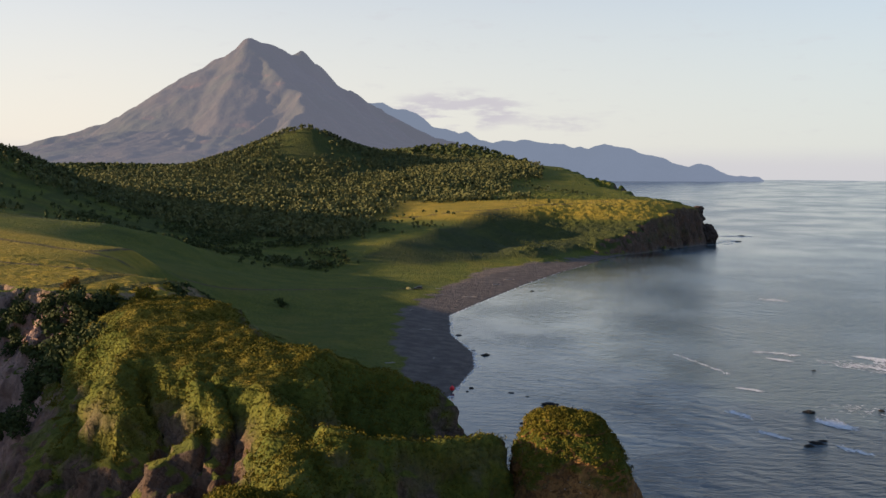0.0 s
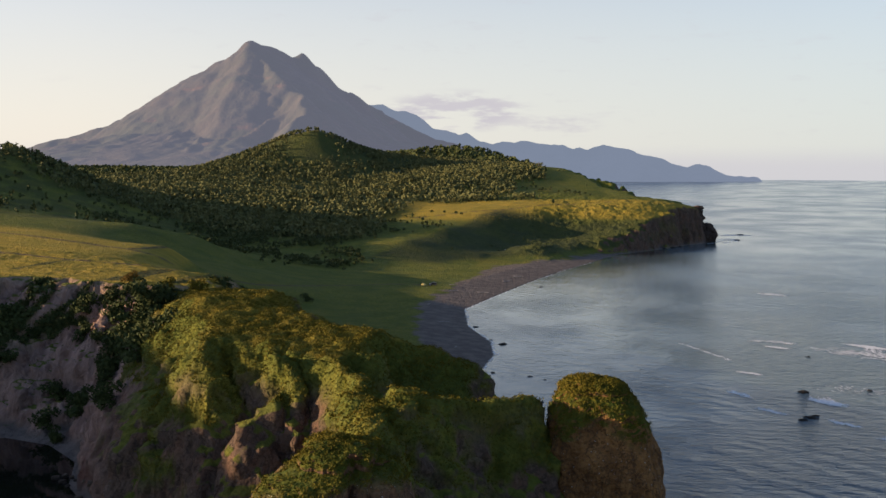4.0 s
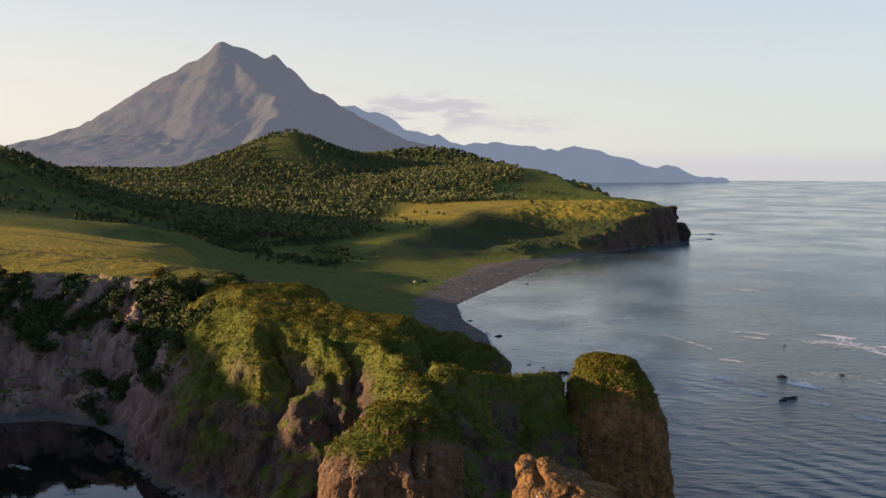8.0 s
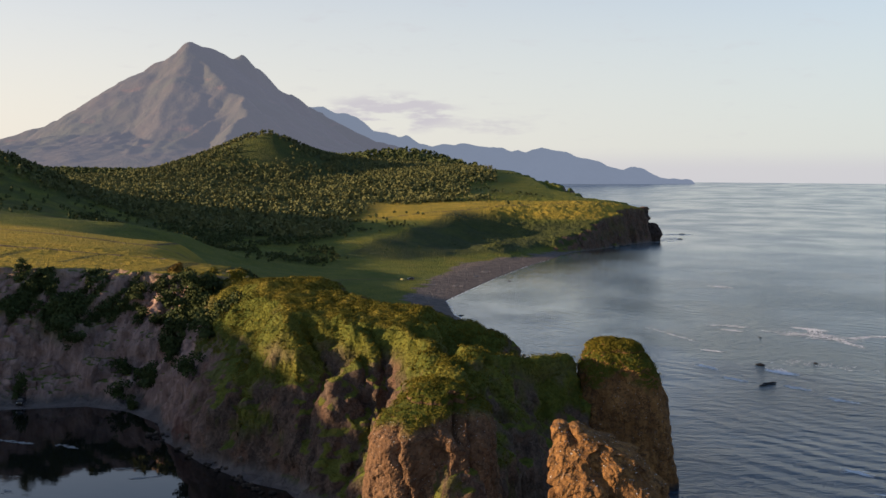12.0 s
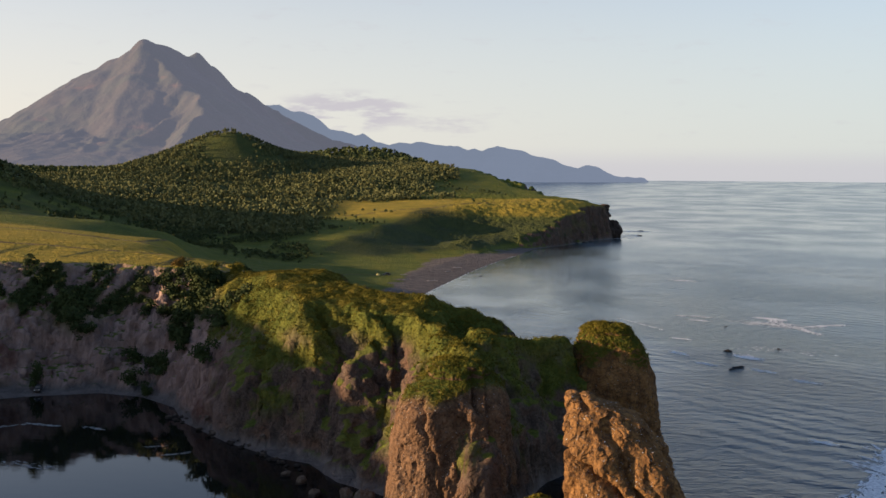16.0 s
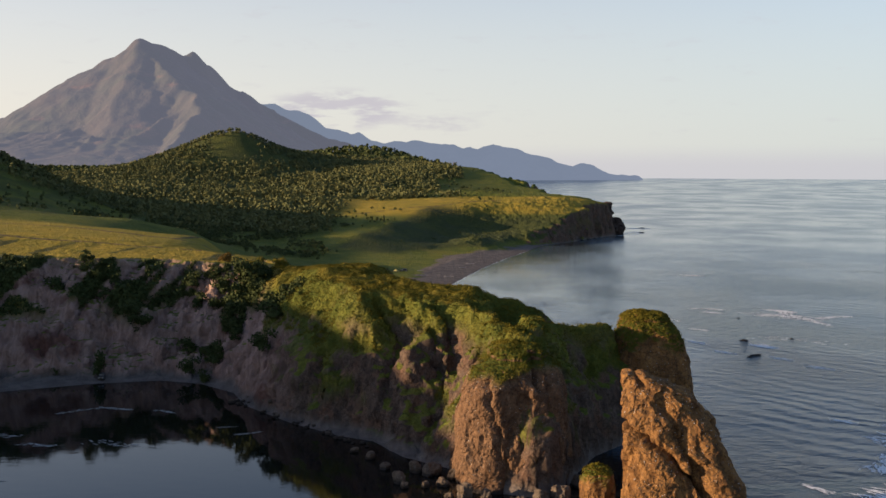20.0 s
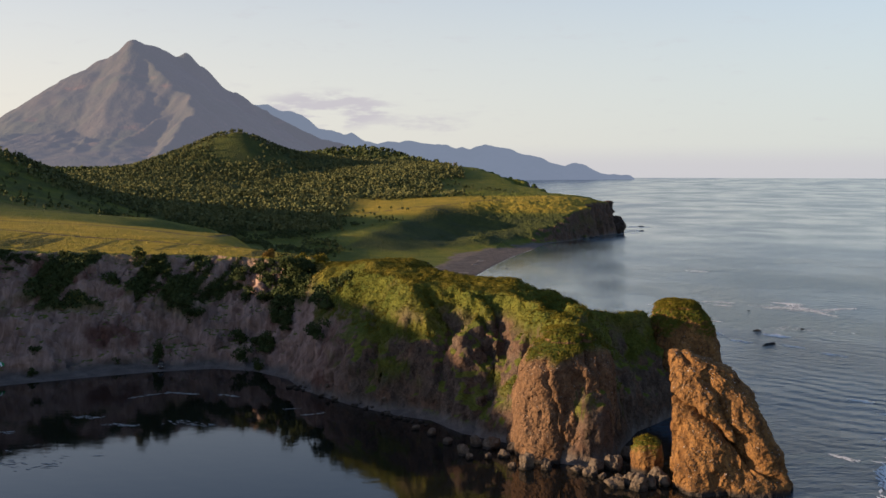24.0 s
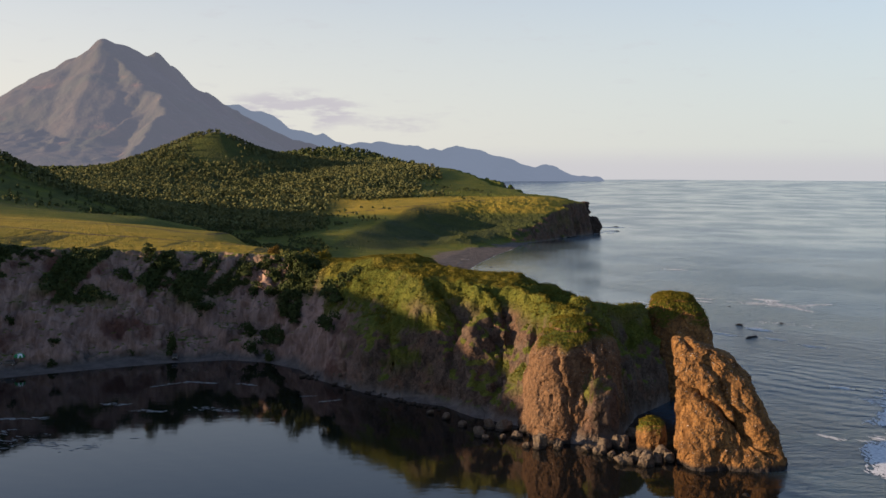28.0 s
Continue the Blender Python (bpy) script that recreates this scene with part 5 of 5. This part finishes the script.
def foam(name, strips, seed, label, stuff=FOAM):
    """Ragged floating foam: strips are (x0, y0, x1, y1, spread, patches, size)."""
    r = np.random.default_rng(seed)
    out = []
    for x0, y0, x1, y1, spread, n, size in strips:
        t = r.uniform(0, 1, n)
        w = np.sin(t * 9 + seed) * spread * 0.5
        px, py = x0 + (x1 - x0) * t + r.normal(size=n) * spread, y0 + (y1 - y0) * t + r.normal(size=n) * spread + w
        a = math.atan2(y1 - y0, x1 - x0) + r.normal(size=n) * 0.35
        l, b = size * r.uniform(0.4, 1.8, n), size * r.uniform(0.08, 0.35, n)
        for sx, sy in ((-1, -0.4), (0.1, -1), (1, 0.3), (-0.2, 1)):
            out.append(np.stack([px + np.cos(a) * l * sx - np.sin(a) * b * sy, py + np.sin(a) * l * sx + np.cos(a) * b * sy, np.full(n, 0.05) + r.uniform(0, 0.02, n)], 1))
    k = len(strips)
    quads = np.concatenate([np.stack(out[4 * i:4 * i + 4], 1).reshape(-1, 3) for i in range(k)])
    return tagged(new(name, quad_mesh(name, quads, stuff)), label, "foam", kind="stuff")


foam("sea_foam", [(93, 377, 99, 373, 0.5, 90, 1.5), (127, 386, 136, 378, 0.9, 120, 2.2), (117, 372, 136, 356, 4.0, 160, 1.5), (74, 323, 79, 319, 0.7, 60, 1.1), (66, 290, 70, 283, 0.6, 70, 1.1), (70, 268, 75, 262, 0.6, 70, 1.0),
                  (90, 280, 94, 276, 1.0, 140, 1.3), (93, 276, 90, 284, 1.6, 90, 1.2), (87, 255, 92, 249, 0.7, 60, 1.0), (95, 237, 100, 232, 0.8, 60, 1.0), (60, 380, 74, 345, 0.5, 70, 0.9), (90, 392, 104, 386, 1.0, 60, 1.3),
                  (129, 386, 137, 334, 1.4, 130, 1.5), (124, 560, 134, 552, 1.5, 40, 2.2), (142, 358, 158, 364, 1.0, 60, 1.6), (74, 160, 78, 156, 0.8, 60, 0.9), (180, 1130, 215, 1130, 6, 60, 4), (46, 101, 49, 96, 0.6, 60, 0.7),
                  (162, 990, 185, 1060, 6, 60, 4), (95, 300, 120, 290, 3.5, 60, 0.9)], 3, "thin white foam streaks round rocks at sea")
foam("surf", [(90, 152, 83, 130, 1.4, 320, 1.3), (80, 130, 68, 110, 1.6, 420, 1.4), (56, 90, 47, 66, 1.6, 700, 1.3), (92, 150, 102, 132, 3.0, 500, 1.6), (62, 94, 78, 80, 3.5, 800, 1.6), (50, 66, 60, 52, 2.5, 400, 1.4), (80, 140, 92, 124, 3.0, 300, 1.5)], 4, "white breaking surf near the headland's tip")
foam("bay_foam", [(-137, 163, -128, 170, 0.5, 36, 0.8), (-128, 170, -119, 167, 0.5, 40, 0.9), (-112, 167, -106, 164, 0.4, 24, 0.8), (-146, 139, -138, 138, 0.8, 26, 0.9), (-134, 131, -126, 129, 0.6, 26, 0.9),
                  (-118, 134, -106, 129, 1.2, 34, 0.9), (-84, 141, -77, 144, 0.3, 24, 0.8), (-90, 148, -86, 149, 0.3, 16, 0.7), (-170, 121, -156, 122, 0.6, 26, 1.0), (-160, 96, -130, 93, 3, 60, 1.0), (-175, 110, -150, 100, 3, 40, 0.9)], 5,
     "faint foam streaks on the calm dark bay", DIM_FOAM)

shore = [(x, y) for x, y, *_ in COAST_FAR[:9]]
foam("shore_foam", [(a, b, c, d, 0.5, 34, 1.0) for (a, b), (c, d) in zip(shore, shore[1:])], 6, "thin pale foam line along the dark beach")

# ---- things on the shores ----
PAINT_DARK = plain_material("dark_blue_paint", (0.012, 0.016, 0.028), (0.018, 0.022, 0.036), 0.3, 2.0)
PAINT_GREY = plain_material("dark_grey_paint", (0.02, 0.02, 0.022), (0.03, 0.03, 0.033), 0.3, 2.0)
GLASS = plain_material("tinted_glass", (0.01, 0.012, 0.014), (0.014, 0.016, 0.018), 0.08, 1.0)
RUBBER = plain_material("tyre_rubber", (0.012, 0.012, 0.012), (0.02, 0.02, 0.02), 0.85)
STEEL = plain_material("wheel_steel", (0.35, 0.35, 0.36), (0.5, 0.5, 0.5), 0.4, 5.0, 0.8)
LAMP = plain_material("lamp_glass", (0.6, 0.6, 0.58), (0.75, 0.75, 0.72), 0.15)
TAIL = plain_material("tail_lamp", (0.25, 0.01, 0.01), (0.35, 0.015, 0.012), 0.2)
TENT_GREEN = plain_material("green_tent_cloth", (0.03, 0.22, 0.07), (0.05, 0.30, 0.10), 0.7)
TENT_WHITE = plain_material("white_tent_cloth", (0.6, 0.62, 0.62), (0.7, 0.72, 0.72), 0.7)
TENT_YELLOW = plain_material("yellow_tent_cloth", (0.45, 0.36, 0.12), (0.55, 0.44, 0.16), 0.7)
BUOY_RED = plain_material("red_buoy_plastic", (0.62, 0.012, 0.02), (0.72, 0.02, 0.03), 0.45)
DRIFT = plain_material("bleached_driftwood", (0.20, 0.18, 0.16), (0.34, 0.31, 0.28), 0.85)
STONE = plain_material("grey_stone", (0.16, 0.14, 0.12), (0.25, 0.22, 0.19), 0.9)


def box(name, mat, parent, x0, x1, y0, y1, z0, z1, taper=(1.0, 1.0), bevel=0.06, label=""):
    bm = bmesh.new()
    bmesh.ops.create_cube(bm, size=1.0)
    for v in bm.verts:
        kx, ky = taper if v.co.z > 0 else (1.0, 1.0)
        v.co = Vector(((x0 + x1) / 2 + v.co.x * (x1 - x0) * kx, (y0 + y1) / 2 + v.co.y * (y1 - y0) * ky, (z0 + z1) / 2 + v.co.z * (z1 - z0)))
    if bevel:
        bmesh.ops.bevel(bm, geom=bm.edges[:], offset=bevel, segments=2, affect='EDGES')
    return part(name, bm, mat, parent, label)


def disc(name, mat, parent, x, y, z, radius, width, label=""):
    bm = bmesh.new()
    bmesh.ops.create_cone(bm, cap_ends=True, segments=20, radius1=radius, radius2=radius, depth=width,
                          matrix=Matrix.Translation((x, y, z)) @ Matrix.Rotation(math.pi / 2, 4, 'X'))
    bmesh.ops.bevel(bm, geom=[e for e in bm.edges if len(e.link_faces) == 2 and e.calc_face_angle(0) > 1], offset=width * 0.15, segments=2, affect='EDGES')
    return part(name, bm, mat, parent, label)


def car(place, turn, paint, label):
    e = tagged(new("car"), label, "car", "parked cars")
    e.location, e.rotation_euler = place, (0, 0, radians(turn))
    body = box("body", paint, e, -2.3, 2.3, -0.9, 0.9, 0.42, 1.08, (0.97, 0.95), 0.12)
    cabin = box("cabin", paint, e, -2.1, 0.95, -0.84, 0.84, 1.04, 1.78, (0.80, 0.86), 0.10)
    box("windscreen", GLASS, cabin, 0.52, 0.86, -0.68, 0.68, 1.14, 1.66, (0.4, 0.88), 0.02)
    box("rear_window", GLASS, cabin, -2.06, -1.88, -0.62, 0.62, 1.16, 1.62, (0.4, 0.9), 0.02)
    for side in (-1, 1):
        for x0, x1 in ((-1.75, -1.0), (-0.92, -0.15), (-0.07, 0.48)):
            box("side_window", GLASS, cabin, x0, x1, side * 0.80 - 0.025, side * 0.80 + 0.025, 1.16, 1.60, (0.88, 1), 0.015)
        box("headlight", LAMP, body, 2.22, 2.31, side * 0.62 - 0.16, side * 0.62 + 0.16, 0.74, 0.90, bevel=0.02)
        box("tail_light", TAIL, body, -2.32, -2.24, side * 0.72 - 0.09, side * 0.72 + 0.09, 0.78, 1.0, bevel=0.02)
        for x in (-1.4, 1.42):
            w = disc("wheel", RUBBER, e, x, side * 0.82, 0.36, 0.36, 0.24)
            disc("rim", STEEL, w, x, side * 0.95, 0.36, 0.21, 0.05)
    box("bumper", RUBBER, e, 2.2, 2.42, -0.85, 0.85, 0.42, 0.66, bevel=0.05)
    box("bumper", RUBBER, e, -2.42, -2.2, -0.85, 0.85, 0.42, 0.66, bevel=0.05)
    return e


def tent(place, turn, cloth, size, label, panel=None):
    e = tagged(new("tent"), label, "tent")
    e.location, e.rotation_euler, e.scale = place, (0, 0, radians(turn)), (size, size, size)
    bm = bmesh.new()
    bmesh.ops.create_uvsphere(bm, u_segments=24, v_segments=16, radius=1.0)
    bmesh.ops.delete(bm, geom=[v for v in bm.verts if v.co.z < -0.05], context='VERTS')
    for v in bm.verts:
        a = math.atan2(v.co.y, v.co.x)
        v.co.z *= 0.85
        v.co.xy *= 1 + 0.06 * math.cos(4 * a)
    part("canopy", bm, cloth, e)
    bm = bmesh.new()
    bmesh.ops.create_uvsphere(bm, u_segments=24, v_segments=16, radius=1.03)
    bmesh.ops.delete(bm, geom=[v for v in bm.verts if v.co.z < 0.0 or v.co.x < 0.35 or abs(v.co.y) > 0.6], context='VERTS')
    for v in bm.verts:
        v.co.z *= 0.86
    part("door_panel", bm, panel or TENT_WHITE, e, "paler door panel")
    for k in range(4):
        a = math.pi / 4 + k * math.pi / 2
        bm = bmesh.new()
        bmesh.ops.create_cone(bm, cap_ends=True, segments=6, radius1=0.012, radius2=0.012, depth=0.6,
                              matrix=Matrix.Translation((math.cos(a) * 1.2, math.sin(a) * 1.2, 0.2)) @ Vector((math.cos(a), math.sin(a), -0.8)).to_track_quat('Z', 'Y').to_matrix().to_4x4())
        part("guy_line", bm, DRIFT, e)
    return e


def log(place, turn, length, thick, label="bleached driftwood log lying on the dark beach"):
    e = tagged(new("driftwood"), label, "driftwood", "driftwood on the beach")
    e.location, e.rotation_euler = place, (0, 0, radians(turn))
    bm = bmesh.new()
    bmesh.ops.create_cone(bm, cap_ends=True, segments=10, radius1=thick, radius2=thick * 0.55, depth=length, matrix=Matrix.Rotation(math.pi / 2, 4, 'Y'))
    bmesh.ops.subdivide_edges(bm, edges=[x for x in bm.edges if abs(x.verts[0].co.x - x.verts[1].co.x) > 0.5 * length], cuts=5)
    for v in bm.verts:
        v.co.z += thick * 0.7 + 0.25 * thick * math.sin(v.co.x * 2.1)
        v.co.y += 0.5 * thick * math.sin(v.co.x * 1.3)
    part("trunk", bm, DRIFT, e)
    bm = bmesh.new()
    bmesh.ops.create_cone(bm, cap_ends=True, segments=6, radius1=thick * 0.4, radius2=thick * 0.1, depth=length * 0.25,
                          matrix=Matrix.Translation((length * 0.2, length * 0.1, thick * 1.2)) @ Vector((0.5, 1, 0.6)).to_track_quat('Z', 'Y').to_matrix().to_4x4())
    part("branch_stub", bm, DRIFT, e)
    return e


def on_ground(x, y, lift=0.0):
    return (x, y, ground_at(x, y) + lift)


car(on_ground(-190.5, 188), 190, PAINT_DARK, "dark blue off-road car parked on the bay's shore")
tent(on_ground(-188.0, 191, -0.05), -60, TENT_GREEN, 1.7, "bright green dome tent with a white panel beside a car", TENT_WHITE)
car(on_ground(-140.4, 207.6), -80, PAINT_GREY, "dark car parked beneath the lone tree")
car(on_ground(-58.5, 541.5), 185, PAINT_GREY, "dark car parked where the meadow meets the beach")
tent(on_ground(-63.5, 540.5, -0.05), 200, TENT_YELLOW, 1.4, "pale yellow tent pitched at the meadow's edge", TENT_YELLOW)

# red buoy washed up on the beach
buoy = tagged(new("buoy"), "bright red round fishing buoy washed up on the beach", "buoy")
buoy.location = on_ground(-13.4, 303, 0.0)
if buoy.location.z < 0.4:
    buoy.location.z = 0.4
bm = bmesh.new()
bmesh.ops.create_uvsphere(bm, u_segments=24, v_segments=16, radius=0.75, matrix=Matrix.Translation((0, 0, 0.65)))
part("float", bm, BUOY_RED, buoy)
bm = bmesh.new()
bmesh.ops.create_cone(bm, cap_ends=True, segments=14, radius1=0.24, radius2=0.16, depth=0.3, matrix=Matrix.Translation((0, 0, 1.48)))
part("lug", bm, BUOY_RED, buoy)

for x, y, a, l, w in ((-37, 330, 20, 3.5, 0.25), (-29.8, 531, 5, 7, 0.3), (-14.2, 619, 10, 6, 0.35), (-36.4, 417, -20, 4, 0.22), (-38.5, 415, 40, 3, 0.2), (-51.2, 470, 70, 3, 0.22),
                      (-45, 525, 15, 5, 0.25), (-30, 440, 60, 3, 0.2), (-20, 590, 30, 5, 0.3), (-48, 549, 5, 4, 0.25), (-25, 350, 80, 2.5, 0.2)):
    log(on_ground(x, y), a, l, w)

# stone cairn with a post on the far hill
cairn = tagged(new("monument"), "small stone monument on a far grassy hilltop", "monument")
cairn.location = on_ground(-22, 1372, -0.2)
box("base", STONE, cairn, -2.2, 2.2, -2.2, 2.2, 0, 0.9, (0.9, 0.9), 0.08)
box("pillar", STONE, cairn, -1.0, 1.0, -1.0, 1.0, 0.88, 5.2, (0.6, 0.6), 0.08)
box("capstone", STONE, cairn, -0.85, 0.85, -0.85, 0.85, 5.15, 5.7, (0.5, 0.5), 0.06)
